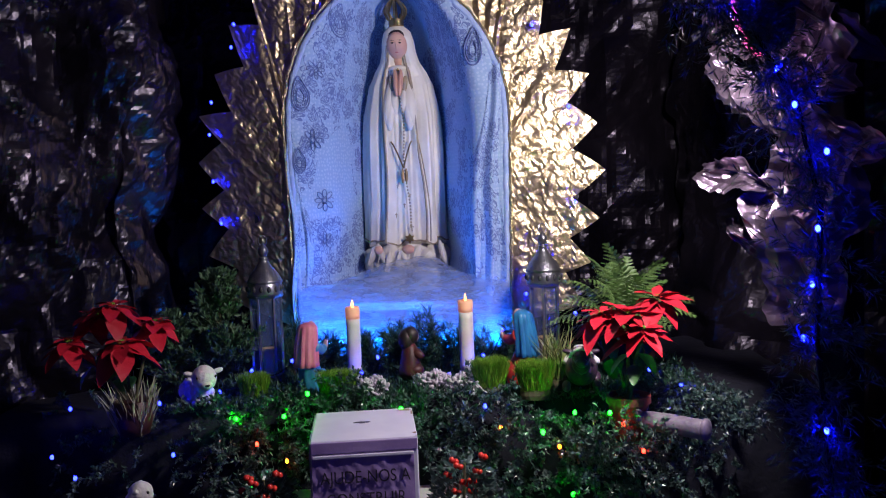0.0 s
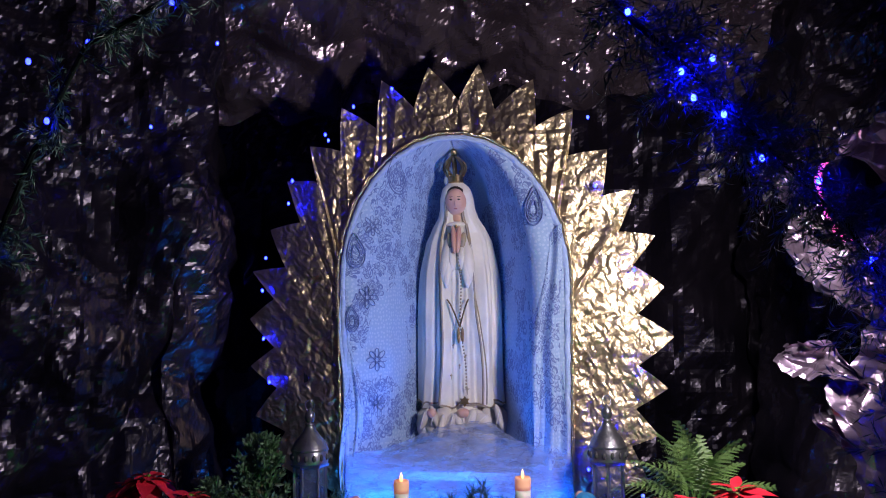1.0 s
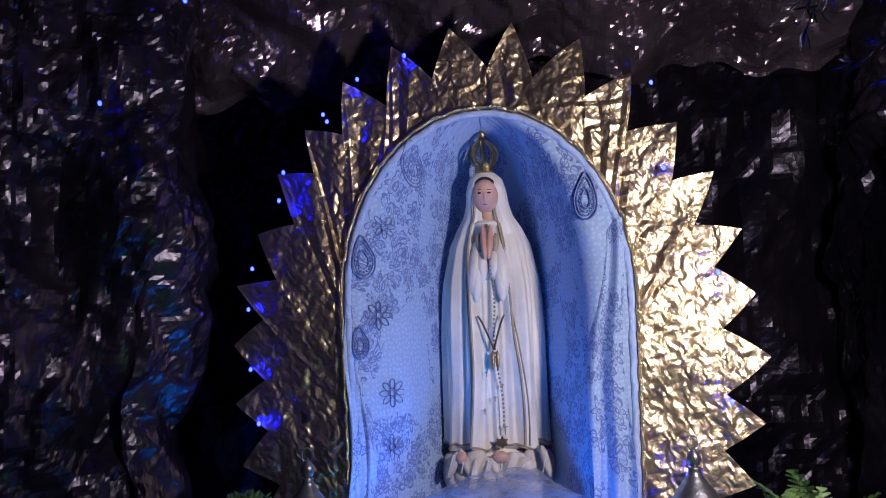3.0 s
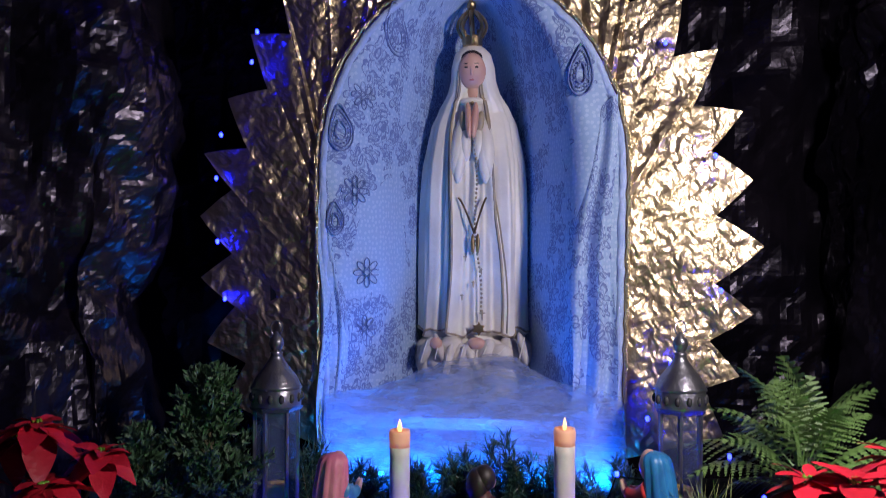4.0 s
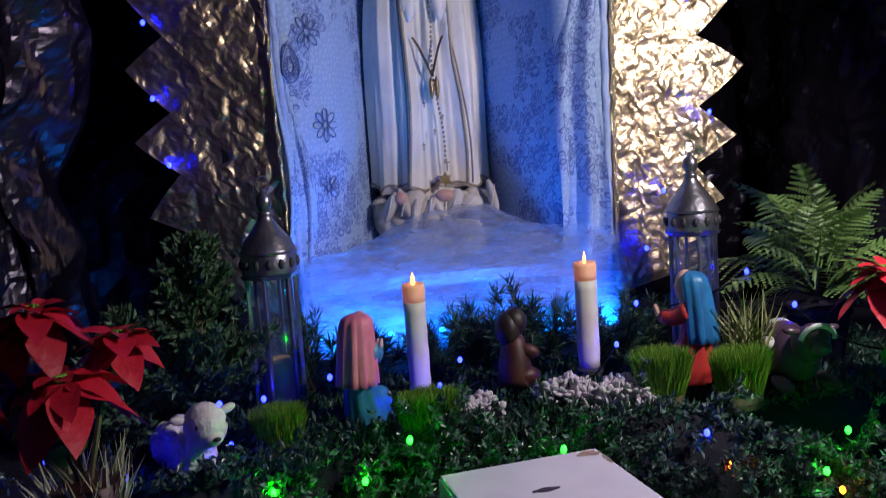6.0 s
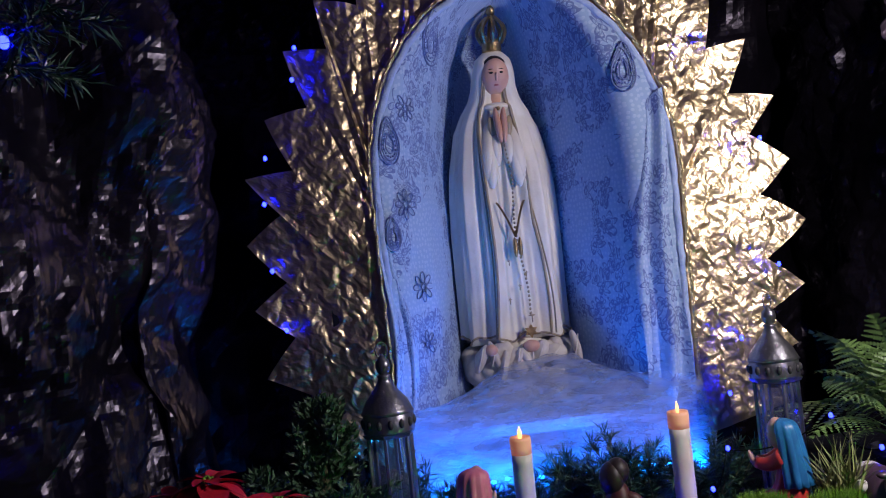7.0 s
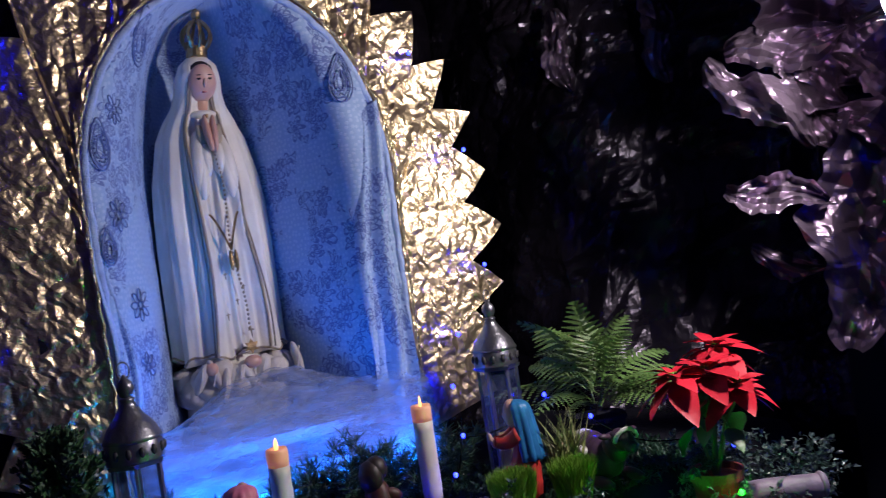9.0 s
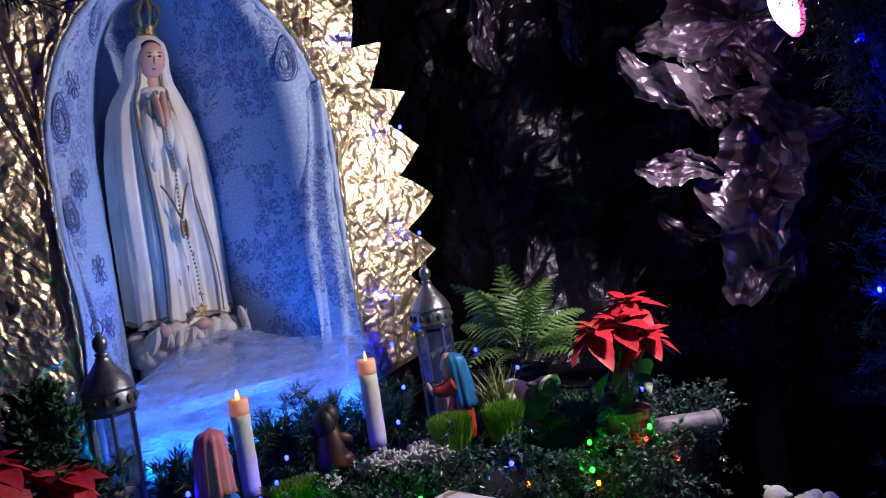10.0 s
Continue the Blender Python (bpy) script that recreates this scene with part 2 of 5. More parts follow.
def tulle_material():
    m = bpy.data.materials.new("white_tulle")
    m.use_nodes = True
    n, l = m.node_tree.nodes, m.node_tree.links
    b, out = n["Principled BSDF"], n["Material Output"]
    b.inputs["Base Color"].default_value = (0.42, 0.50, 0.80, 1)
    b.inputs["Roughness"].default_value = 0.8
    tr = n.new("ShaderNodeBsdfTranslucent")
    tr.inputs["Color"].default_value = (0.80, 0.88, 1.0, 1)
    clear = n.new("ShaderNodeBsdfTransparent")
    a, c = n.new("ShaderNodeMixShader"), n.new("ShaderNodeMixShader")
    a.inputs[0].default_value = 0.5
    l.new(b.outputs[0], a.inputs[1])
    l.new(tr.outputs[0], a.inputs[2])
    t = n.new("ShaderNodeTexNoise")
    t.inputs["Scale"].default_value, t.inputs["Detail"].default_value = 34, 9
    co = n.new("ShaderNodeTexCoord")
    stretch = n.new("ShaderNodeMapping")
    stretch.inputs["Scale"].default_value = (0.5, 0.8, 2.2)
    stretch.inputs["Rotation"].default_value = (0, 0.35, 0)
    l.new(co.outputs["Object"], stretch.inputs["Vector"])
    l.new(stretch.outputs["Vector"], t.inputs["Vector"])
    mp = n.new("ShaderNodeMapRange")
    mp.inputs["From Min"].default_value, mp.inputs["From Max"].default_value = 0.3, 0.7
    mp.inputs["To Min"].default_value, mp.inputs["To Max"].default_value = 0.14, 0.44
    l.new(t.outputs["Fac"], mp.inputs["Value"])
    l.new(mp.outputs["Result"], c.inputs[0])
    l.new(clear.outputs[0], c.inputs[1])
    l.new(a.outputs[0], c.inputs[2])
    l.new(c.outputs[0], out.inputs["Surface"])
    return m


M["lace"], M["tulle"] = lace_material(), tulle_material()

# ---------------------------------------------------------------- mesh helpers


def put(name, data, parent=None, label=""):
    ob = new(name, data)
    if parent:
        ob.parent = parent
    if label:
        ob["label"] = label
    return ob


def part(name, bm, mat, parent=None, label="", smooth=False):
    me = bpy.data.meshes.new(name)
    bm.normal_update()
    bm.to_mesh(me)
    bm.free()
    for m in (mat if isinstance(mat, (list, tuple)) else [mat]):
        me.materials.append(M[m])
    if smooth:
        me.polygons.foreach_set("use_smooth", [True] * len(me.polygons))
    return put(name, me, parent, label)


def raw(name, verts, faces, mat, parent=None, label="", smooth=False, uv=None):
    me = bpy.data.meshes.new(name)
    me.from_pydata([tuple(v) for v in np.asarray(verts, float).tolist()], [], [tuple(f) for f in faces])
    me.materials.append(M[mat])
    if uv is not None:
        layer = me.uv_layers.new(name="UVMap")
        loops = np.zeros(len(me.loops), int)
        me.loops.foreach_get("vertex_index", loops)
        layer.data.foreach_set("uv", np.asarray(uv, float)[loops].ravel())
    if smooth:
        me.polygons.foreach_set("use_smooth", [True] * len(me.polygons))
    me.update()
    return put(name, me, parent, label)


def empty(name, x, y, z, turn=0.0):
    ob = new(name)
    ob.empty_display_size = 0.05
    ob.matrix_world = pose(x, y, z, 0, 0, turn)
    return ob


def grid_faces(nu, nv, wrap=False):
    i, j = np.meshgrid(np.arange(nu if wrap else nu - 1), np.arange(nv - 1), indexing="ij")
    i, j = i.ravel(), j.ravel()
    k = (i + 1) % nu
    return np.stack([i * nv + j, k * nv + j, k * nv + j + 1, i * nv + j + 1], 1).tolist()


def folds(p, seed, freq, octaves=3, gain=0.5):
    """Sharp random creases, as in crumpled sheet: sums of bent triangle waves."""
    rng = np.random.default_rng(seed)
    out, amp = np.zeros(len(p)), 1.0
    for o in range(octaves):
        for _ in range(4):
            d, e = rng.normal(size=3), rng.normal(size=3)
            d, e = d / np.linalg.norm(d), e / np.linalg.norm(e)
            f = freq * 2 ** o * rng.uniform(0.7, 1.4)
            w = p @ d * f + rng.uniform() + 0.45 * np.sin(p @ e * f * 2.3 + rng.uniform(0, 6)) + 0.3 * np.sin(p @ d * f * 1.1 + rng.uniform(0, 6))
            out += amp * (np.abs((w % 1) * 2 - 1) - 0.5)
        amp *= gain
    return out / 2


def facets(a, b, levels, seed):
    """Crumple over two flat coordinates: linear facets on turned lattices, (cell, height) by level."""
    rng = np.random.default_rng(seed)
    out = np.zeros(len(a))
    for cell, high in levels:
        table = rng.uniform(-1, 1, (97, 97))
        q = rng.uniform(0, math.pi)
        u = (a * math.cos(q) + b * math.sin(q)) / cell + 0.35 * np.sin(b * 2.1 / cell) + 200
        v = (b * math.cos(q) - a * math.sin(q)) / cell + 0.35 * np.sin(a * 1.7 / cell + 1) + 200
        i, j = np.floor(u).astype(int), np.floor(v).astype(int)
        f, g = u - i, v - j
        h00, h10, h01, h11 = (table[(i + p) % 97, (j + r) % 97] for p, r in ((0, 0), (1, 0), (0, 1), (1, 1)))
        out += high * np.where(f + g < 1, h00 + (h10 - h00) * f + (h01 - h00) * g, h11 + (h01 - h11) * (1 - f) + (h10 - h11) * (1 - g))
    return out


def lathe(profile, seg=24, scale_y=1.0, bm=None, at=(0, 0, 0)):
    bm = bm or bmesh.new()
    rings = []
    for r, z in profile:
        rings.append([bm.verts.new((at[0] + r * math.cos(2 * math.pi * k / seg), at[1] + scale_y * r * math.sin(2 * math.pi * k / seg), at[2] + z)) for k in range(seg)])
    for a, b in zip(rings, rings[1:]):
        for k in range(seg):
            bm.faces.new((a[k], a[(k + 1) % seg], b[(k + 1) % seg], b[k]))
    bm.faces.new(rings[0][::-1])
    bm.faces.new(rings[-1])
    return bm


def blob(bm, c, r, mat=0, u=12, v=8, turn=(0, 0, 0)):
    """An ellipsoid with radii r added to bm."""
    m = pose(*c, *turn) @ Matrix.Diagonal((*r, 1))
    poles = [bm.verts.new(m @ Vector((0, 0, s))) for s in (1, -1)]
    rings = []
    for j in range(1, v):
        s, z = math.sin(math.pi * j / v), math.cos(math.pi * j / v)
        rings.append([bm.verts.new(m @ Vector((s * math.cos(2 * math.pi * i / u), s * math.sin(2 * math.pi * i / u), z))) for i in range(u)])
    faces = []
    for i in range(u):
        k = (i + 1) % u
        faces += [(poles[0], rings[0][i], rings[0][k]), (poles[1], rings[-1][k], rings[-1][i])]
        faces += [(a[i], b[i], b[k], a[k]) for a, b in zip(rings, rings[1:])]
    for f in faces:
        q = bm.faces.new(f)
        q.material_index, q.smooth = mat, True
    return poles


def box(bm, c, s, turn=0.0, bevel=0.0, mat=0):
    made = bmesh.ops.create_cube(bm, size=1.0, matrix=pose(*c, 0, 0, turn) @ Matrix.Diagonal((*s, 1)))
    if bevel:
        edges = list({e for w in made["verts"] for e in w.link_edges})
        bmesh.ops.bevel(bm, geom=edges, offset=bevel, segments=2, affect="EDGES", profile=0.5)
    return bm


def tube(points, radius, seg=6, bm=None, taper=1.0):
    bm = bm or bmesh.new()
    pts = [Vector(p) for p in points]
    rings = []
    for i, p in enumerate(pts):
        d = (pts[min(i + 1, len(pts) - 1)] - pts[max(i - 1, 0)]).normalized()
        a = d.orthogonal().normalized()
        b = d.cross(a)
        r = radius * (1 + (taper - 1) * i / max(1, len(pts) - 1))
        rings.append([bm.verts.new(p + r * (math.cos(2 * math.pi * k / seg) * a + math.sin(2 * math.pi * k / seg) * b)) for k in range(seg)])
    for a, b in zip(rings, rings[1:]):
        off = min(range(seg), key=lambda s: (a[0].co - b[s].co).length)
        for k in range(seg):
            bm.faces.new((a[k], a[(k + 1) % seg], b[(k + 1 + off) % seg], b[(k + off) % seg]))
    bm.faces.new(rings[0][::-1])
    bm.faces.new(rings[-1])
    return bm


def leaf_cloud(name, base, way, length, width, mat, parent=None, label="", bend=0.25, seed=1):
    """Many small pointed, folded leaves in one mesh: from base points along their ways."""
    rng = np.random.default_rng(seed)
    n = len(base)
    way = way / np.linalg.norm(way, axis=1)[:, None]
    side = np.cross(way, rng.normal(size=(n, 3)))
    side /= np.linalg.norm(side, axis=1)[:, None]
    up = np.cross(side, way)
    L = (np.full(n, length) if np.isscalar(length) else length)[:, None] * rng.uniform(0.7, 1.3, (n, 1))
    W = width * rng.uniform(0.7, 1.3, (n, 1))
    mid = base + 0.5 * L * way
    v = np.stack([base, mid + W * side + bend * W * up, base + L * way - bend * 0.6 * L * up, mid - W * side + bend * W * up, mid], 1).reshape(-1, 3)
    k = np.arange(n) * 5
    f = np.concatenate([np.stack([k, k + 1, k + 4], 1), np.stack([k + 1, k + 2, k + 4], 1), np.stack([k + 2, k + 3, k + 4], 1), np.stack([k + 3, k, k + 4], 1)]).tolist()
    return raw(name, v, f, mat, parent, label)


# ---------------------------------------------------------------- the setting
ground = raw("ground", [(-60, -60, 0), (60, -60, 0), (60, 60, 0), (-60, 60, 0)], [(0, 1, 2, 3)], "ground")
tagged(ground, "dark paved ground in the night", "ground", kind="structure")


def foil_wall(name, plan, z0, z1, amp, seed, mat, nu, nv, label=""):
    """A crumpled foil sheet that stands on a bent line of the plan."""
    pts = [Vector((*p, 0)) for p in plan]
    runs = [0.0]
    for a, b in zip(pts, pts[1:]):
        runs.append(runs[-1] + (b - a).length)
    s = np.linspace(0, runs[-1], nu)
    x, y = np.interp(s, runs, [p.x for p in pts]), np.interp(s, runs, [p.y for p in pts])
    for _ in range(6):
        x[1:-1], y[1:-1] = (x[:-2] + x[1:-1] + x[2:]) / 3, (y[:-2] + y[1:-1] + y[2:]) / 3
    tx, ty = np.gradient(x), np.gradient(y)
    ln = np.hypot(tx, ty)
    nx, ny = ty / ln, -tx / ln
    z = np.concatenate([np.linspace(z0, 0.92, 14), np.linspace(0.93, 2.45, nv - 26), np.linspace(2.47, z1, 12)])
    X, Z = np.repeat(x[:, None], nv, 1), np.repeat(z[None], nu, 0)
    Y = np.repeat(y[:, None], nv, 1)
    P = np.stack([X, Y, Z], -1).reshape(-1, 3)
    N = np.stack([np.repeat(nx[:, None], nv, 1), np.repeat(ny[:, None], nv, 1), np.zeros((nu, nv))], -1).reshape(-1, 3)
    P = P + N * (0.010 * np.sin(P[:, 2:] * 9 + seed) + 0.005 * np.sin(P[:, 2:] * 23 + 2 * seed))
    P, F = crumple(P, N, nu, nv, amp, np.repeat(s[:, None], nv, 1).ravel(), P[:, 2], seed)
    return tagged(raw(name, P, F, mat), label, "grotto wall", kind="structure")


def crumple(P, N, nu, nv, amp, s, z, seed):
    """Crumpled sheet: slow folds, then sharp facets at four sizes, calmer in some patches."""
    h = amp * (0.6 * folds(P * (1, 1, 0.45), seed, 2.6, 1) + 1.0 * folds(P * (1, 1, 0.35), seed + 7, 1.2, 2))
    calm = np.clip(0.55 + 1.1 * folds(P, seed + 2, 1.3, 1), 0.15, 1.0)
    h += facets(s, z * 0.8, ((0.17, 0.042), (0.075, 0.021)), seed) + calm * facets(s, z * 0.85, ((0.036, 0.0140), (0.018, 0.0066)), seed + 1)
    return P + h[:, None] * N, grid_faces(nu, nv)


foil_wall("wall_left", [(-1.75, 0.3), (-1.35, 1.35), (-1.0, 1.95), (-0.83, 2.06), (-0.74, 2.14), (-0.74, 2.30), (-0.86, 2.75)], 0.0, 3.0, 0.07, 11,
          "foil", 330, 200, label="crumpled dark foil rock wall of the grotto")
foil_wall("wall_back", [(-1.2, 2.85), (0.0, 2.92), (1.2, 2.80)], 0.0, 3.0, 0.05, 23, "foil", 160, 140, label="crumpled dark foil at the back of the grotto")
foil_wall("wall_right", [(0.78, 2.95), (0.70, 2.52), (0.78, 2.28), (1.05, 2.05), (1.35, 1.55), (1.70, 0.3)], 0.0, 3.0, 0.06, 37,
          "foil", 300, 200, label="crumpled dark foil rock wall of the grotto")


def overhang():
    """The rock brow over the sunburst, bending forward into the ceiling."""
    nu, nv = 290, 150
    u, v = np.meshgrid(np.linspace(-1.35, 1.35, nu), np.linspace(0, 1, nv), indexing="ij")
    z = 2.22 + 0.10 * (np.abs(u) / 1.0) ** 2 * -1.0 + 0.62 * np.sin(v * 1.35)
    y = 2.62 - 0.30 * np.clip(v * 3, 0, 1) - 1.9 * np.clip(v - 0.35, 0, 1) ** 1.2
    P = np.stack([u, y, z], -1).reshape(-1, 3)
    N = np.repeat(np.array([(0.0, -0.85, -0.53)]), len(P), 0)
    P[:, 2] += ((1 - v) ** 4 * 0.018 * (np.sin(u * 7 + 2) + np.sin(u * 17 + 1) + 0.6 * np.sin(u * 43))).ravel()
    P, F = crumple(P, N, nu, nv, 0.07, u.ravel(), (v * 1.6).ravel(), 51)
    ob = raw("ceiling", P, F, "foil_brow_lit")
    return tagged(ob, "crumpled foil brow and ceiling of the grotto, light in its colour", "grotto ceiling", kind="structure")


overhang()

# the table and the stand before it
table = empty("altar_table", 0, 0, 0)
tagged(table, "long altar table under a dark floor-length cloth", "table")


def table_cloth():
    nu, nv = 150, 26
    u = np.linspace(-0.98, 0.80, nu)
    s = np.linspace(0, 1.60, nv)
    U, S = np.meshgrid(u, s, indexing="ij")
    top = np.clip(S, 0, 0.66)
    drop = np.clip(S - 0.66, 0, None)
    Y = 2.50 - top - 0.03 * np.clip(drop * 8, 0, 1) + np.clip(drop * 3, 0, 1) * 0.018 * np.sin(U * 47 + np.sin(U * 13) * 2)
    Z = 1.035 - drop * 1.10 + 0.003 * np.sin(U * 31 + Y * 17)
    return np.stack([U, Y, Z], -1).reshape(-1, 3), grid_faces(nu, nv)


raw("cloth", *table_cloth(), "cloth_dark", table, smooth=True)
for lx, ly in ((-0.9, 2.4), (0.72, 2.4), (-0.9, 1.92), (0.72, 1.92)):
    part("leg", box(bmesh.new(), (lx, ly, 0.515), (0.05, 0.05, 1.03), bevel=0.004), "stem", table)

stand = empty("low_stand", -0.125, 1.615, 0, 0)
tagged(stand, "low stand under a worn white cloth before the table", "stand")


def stand_cloth(w, d, h, flare):
    bm = bmesh.new()
    n = 80
    rings = []
    for z, k in ((h, 0.0), (h - 0.012, 0.5), (h - 0.10, 1.0), (0.02, 2.0)):
        ring = []
        for i in range(n):
            a = 2 * math.pi * i / n
            c, s = math.cos(a), math.sin(a)
            q = 1 / max(abs(c), abs(s))
            r = 1 + (0.02 + 0.025 * math.sin(11 * a + 1)) * k * flare
            ring.append(bm.verts.new((c * q * w / 2 * r, s * q * d / 2 * r, z)))
        rings.append(ring)
    for a, b in zip(rings, rings[1:]):
        for i in range(n):
            bm.faces.new((a[i], b[i], b[(i + 1) % n], a[(i + 1) % n]))
    bm.faces.new(rings[0])
    return bm


part("cloth", stand_cloth(0.47, 0.35, 0.872, 1.0), "cloth_white", stand, smooth=False)
part("frame", box(bmesh.new(), (0, 0, 0.43), (0.43, 0.31, 0.86), bevel=0.004), "stem", stand)

# ---------------------------------------------------------------- sunburst and niche
CX, SPRING, HW, HH = -0.115, 1.66, 0.285, 0.372
FOOT = 1.13


def plane_y(x):
    return 2.262 - 0.094 * (x - CX)


def arch(s):
    """The niche's outline for s from 0 (left foot) over 0.5 (crown) to 1 (right foot)."""
    if s < 0.28 or s > 0.72:
        k = s / 0.28 if s < 0.5 else (1 - s) / 0.28
        z = FOOT + (SPRING - FOOT) * k
        half = HW * (0.965 + 0.035 * k)
        return (CX - half if s < 0.5 else CX + half), z
    a = math.pi * (1 - (s - 0.28) / 0.44)
    return CX + HW * math.cos(a), SPRING + HH * math.sin(a)


def sunburst():
    tips = [-29, -19.5, -9.8, 0.3, 10.2, 20.5, 31, 41.8, 54.2, 66.5, 81.7, 95.7, 109, 121.5, 133.5, 143.5, 155, 165, 175, 185, 195.5, 206]
    rng = np.random.default_rng(5)
    out = []
    for a, b in zip(tips, tips[1:]):
        out += [(a, 1.0 + rng.uniform(-0.01, 0.025), 1), ((a + b) / 2 + rng.uniform(-1.5, 1.5), 0.875 + rng.uniform(-0.015, 0.015), 0)]
    out.append((tips[-1], 1.0, 1))
    ang = np.array([o[0] for o in out])
    rad = np.array([o[1] for o in out])
    nu, nv = 1100, 96
    t = np.linspace(ang[0], ang[-1], nu)
    t[np.abs(t[:, None] - ang).argmin(0)] = ang
    r = np.interp(t, ang, rad)
    ox, oz = CX + np.where(np.abs(t) < 90, 0.517, 0.526) * np.cos(np.radians(t)) * r, 1.52 + 0.69 * np.sin(np.radians(t)) * r
    inner = np.array([arch(1 - (q - ang[0]) / (ang[-1] - ang[0])) for q in t])
    k = np.linspace(0, 1, nv)
    X = inner[:, :1] + (ox[:, None] - inner[:, :1]) * k
    Z = inner[:, 1:] + (oz[:, None] - inner[:, 1:]) * k
    P = np.stack([X, plane_y(X), Z], -1).reshape(-1, 3)
    K = np.repeat(k[None], nu, 0).ravel()
    T = np.repeat(np.radians(t)[:, None], nv, 1).ravel()
    ray = np.abs(((T * 21 + 1.6 * np.sin(T * 5 + 2) + 1.1 * np.sin(T * 13) + 2.2 * K * np.sin(T * 3 + 1)) / (2 * math.pi) * 2.4) % 1 * 2 - 1) - 0.5
    top = np.clip(np.sin(T) * 1.5, 0.15, 1)
    h = facets(X.ravel(), Z.ravel(), ((0.11, 0.0042), (0.040, 0.0020), (0.017, 0.0019), (0.0095, 0.0012)), 71) + 0.0050 * ray * top * np.clip(1.3 - K, 0.3, 1) + 0.014 * folds(P, 77, 2.4, 2) * K
    P[:, 1] -= h
    n = len(P)
    back = P.copy()
    back[:, 1] += 0.006
    F = grid_faces(nu, nv)
    edge = [i * nv + nv - 1 for i in range(nu)]
    rim = [(a, b, b + n, a + n) for a, b in zip(edge, edge[1:])]
    return np.concatenate([P, back]), F + [tuple(q + n for q in f[::-1]) for f in F] + rim


burst = empty("sunburst", 0, 0, 0)
raw("foil_sheet", *sunburst(), "gold", burst, "crumpled pale gold foil")
for side in (-1, 1):
    part("upright", box(bmesh.new(), (CX + side * 0.37, 2.31, 0.89), (0.03, 0.02, 1.78)), "backdrop", burst, "dark upright behind the foil")
tagged(burst, "crumpled gold foil sunburst with a zigzag edge round the niche", "sunburst panel")

niche = empty("niche", CX, 2.262, FOOT)
tagged(niche, "arched shrine niche lined with pale lace over blue cloth", "niche")
# the lining's section: a flat flap inside each rim, a slanting left cheek, a steep right cheek, a rounded back
PROFILE_U = np.linspace(-1, 1, 161)
PROFILE_D = np.interp(PROFILE_U, [-1, -0.90, -0.80, -0.64, -0.50, -0.36, -0.2, 0.0, 0.2, 0.36, 0.48, 0.60, 0.70, 0.76, 1],
                      [0, 0.010, 0.050, 0.105, 0.19, 0.285, 0.340, 0.360, 0.350, 0.31, 0.235, 0.12, 0.020, 0.004, 0])
for _ in range(8):
    PROFILE_D[1:-1] = (PROFILE_D[:-2] + PROFILE_D[1:-1] + PROFILE_D[2:]) / 3


def local(P):
    return np.asarray(P, float) - np.array((CX, 2.262, FOOT))


def niche_depth(u, k):
    """Depth behind the front at u (-1 to 1 across) where the vault has narrowed to k."""
    return np.interp(u, PROFILE_U, PROFILE_D) * (k + 1e-4) ** 0.16


def niche_shell():
    nu = 220
    low = [(z, 1.0) for z in np.linspace(FOOT - 0.02, SPRING, 70)]
    high = [(SPRING + HH * math.sin(a), math.cos(a)) for a in np.linspace(0, math.pi / 2, 56)[1:]]
    rows = low + high
    u = np.linspace(-1, 1, nu)[:, None]
    z, k = np.array([r[0] for r in rows])[None], np.clip(np.array([r[1] for r in rows]), 0, 1)[None]
    half = HW * k * np.where(z > SPRING, 1.0, 0.965 + 0.035 * (z - FOOT) / (SPRING - FOOT))
    X = CX + half * u
    D = niche_depth(u, k)
    run = np.hypot(np.diff(X, axis=0), np.diff(D, axis=0))
    run = np.concatenate([np.zeros((1, len(rows))), np.cumsum(run, 0)], 0)
    run = run - run[nu // 2]
    Z = np.repeat(z, nu, 0)
    P = np.stack([X, plane_y(X) + D, Z], -1).reshape(-1, 3)
    h = 0.006 * folds(P * (1, 1, 0.35), 91, 4.0, 3) + 0.004 * folds(P, 95, 9, 2)
    P[:, 1] -= h * 0.8
    return local(P), grid_faces(nu, len(rows)), np.stack([run.ravel() + 3, Z.ravel() + 0.35 * D.ravel() * (1 - np.repeat(k, nu, 0).ravel())], 1)


v, f, uv = niche_shell()
shell = raw("lining", v, [q[::-1] for q in f], "lace", niche, "pale lace over periwinkle blue cloth", smooth=True, uv=uv)
solid = shell.modifiers.new("thickness", "SOLIDIFY")
solid.thickness, solid.offset = 0.006, -1


def rim(off, radius, lift, seg=9, wob=0.0):
    pts = []
    for i in range(121):
        x, z = arch(i / 120)
        dx, dz = x - CX, max(0, z - SPRING)
        q = math.hypot(dx, dz) or 1
        w = wob * math.sin(i * 2.1) * math.sin(i * 0.37)
        pts.append((x - CX + dx / q * (off + w), plane_y(x) - lift - 2.262, z + dz / q * (off + w) - FOOT))
    return tube(pts, radius, seg)


part("padded_rim", rim(-0.004, 0.0075, 0.003, wob=0.0015), "lace_rim", niche, "pale blue padded fabric edge", smooth=True)
part("cord", rim(0.008, 0.0035, 0.012, 7, 0.002), "gold_cord", niche, "thin gold cord along the arch", smooth=True)


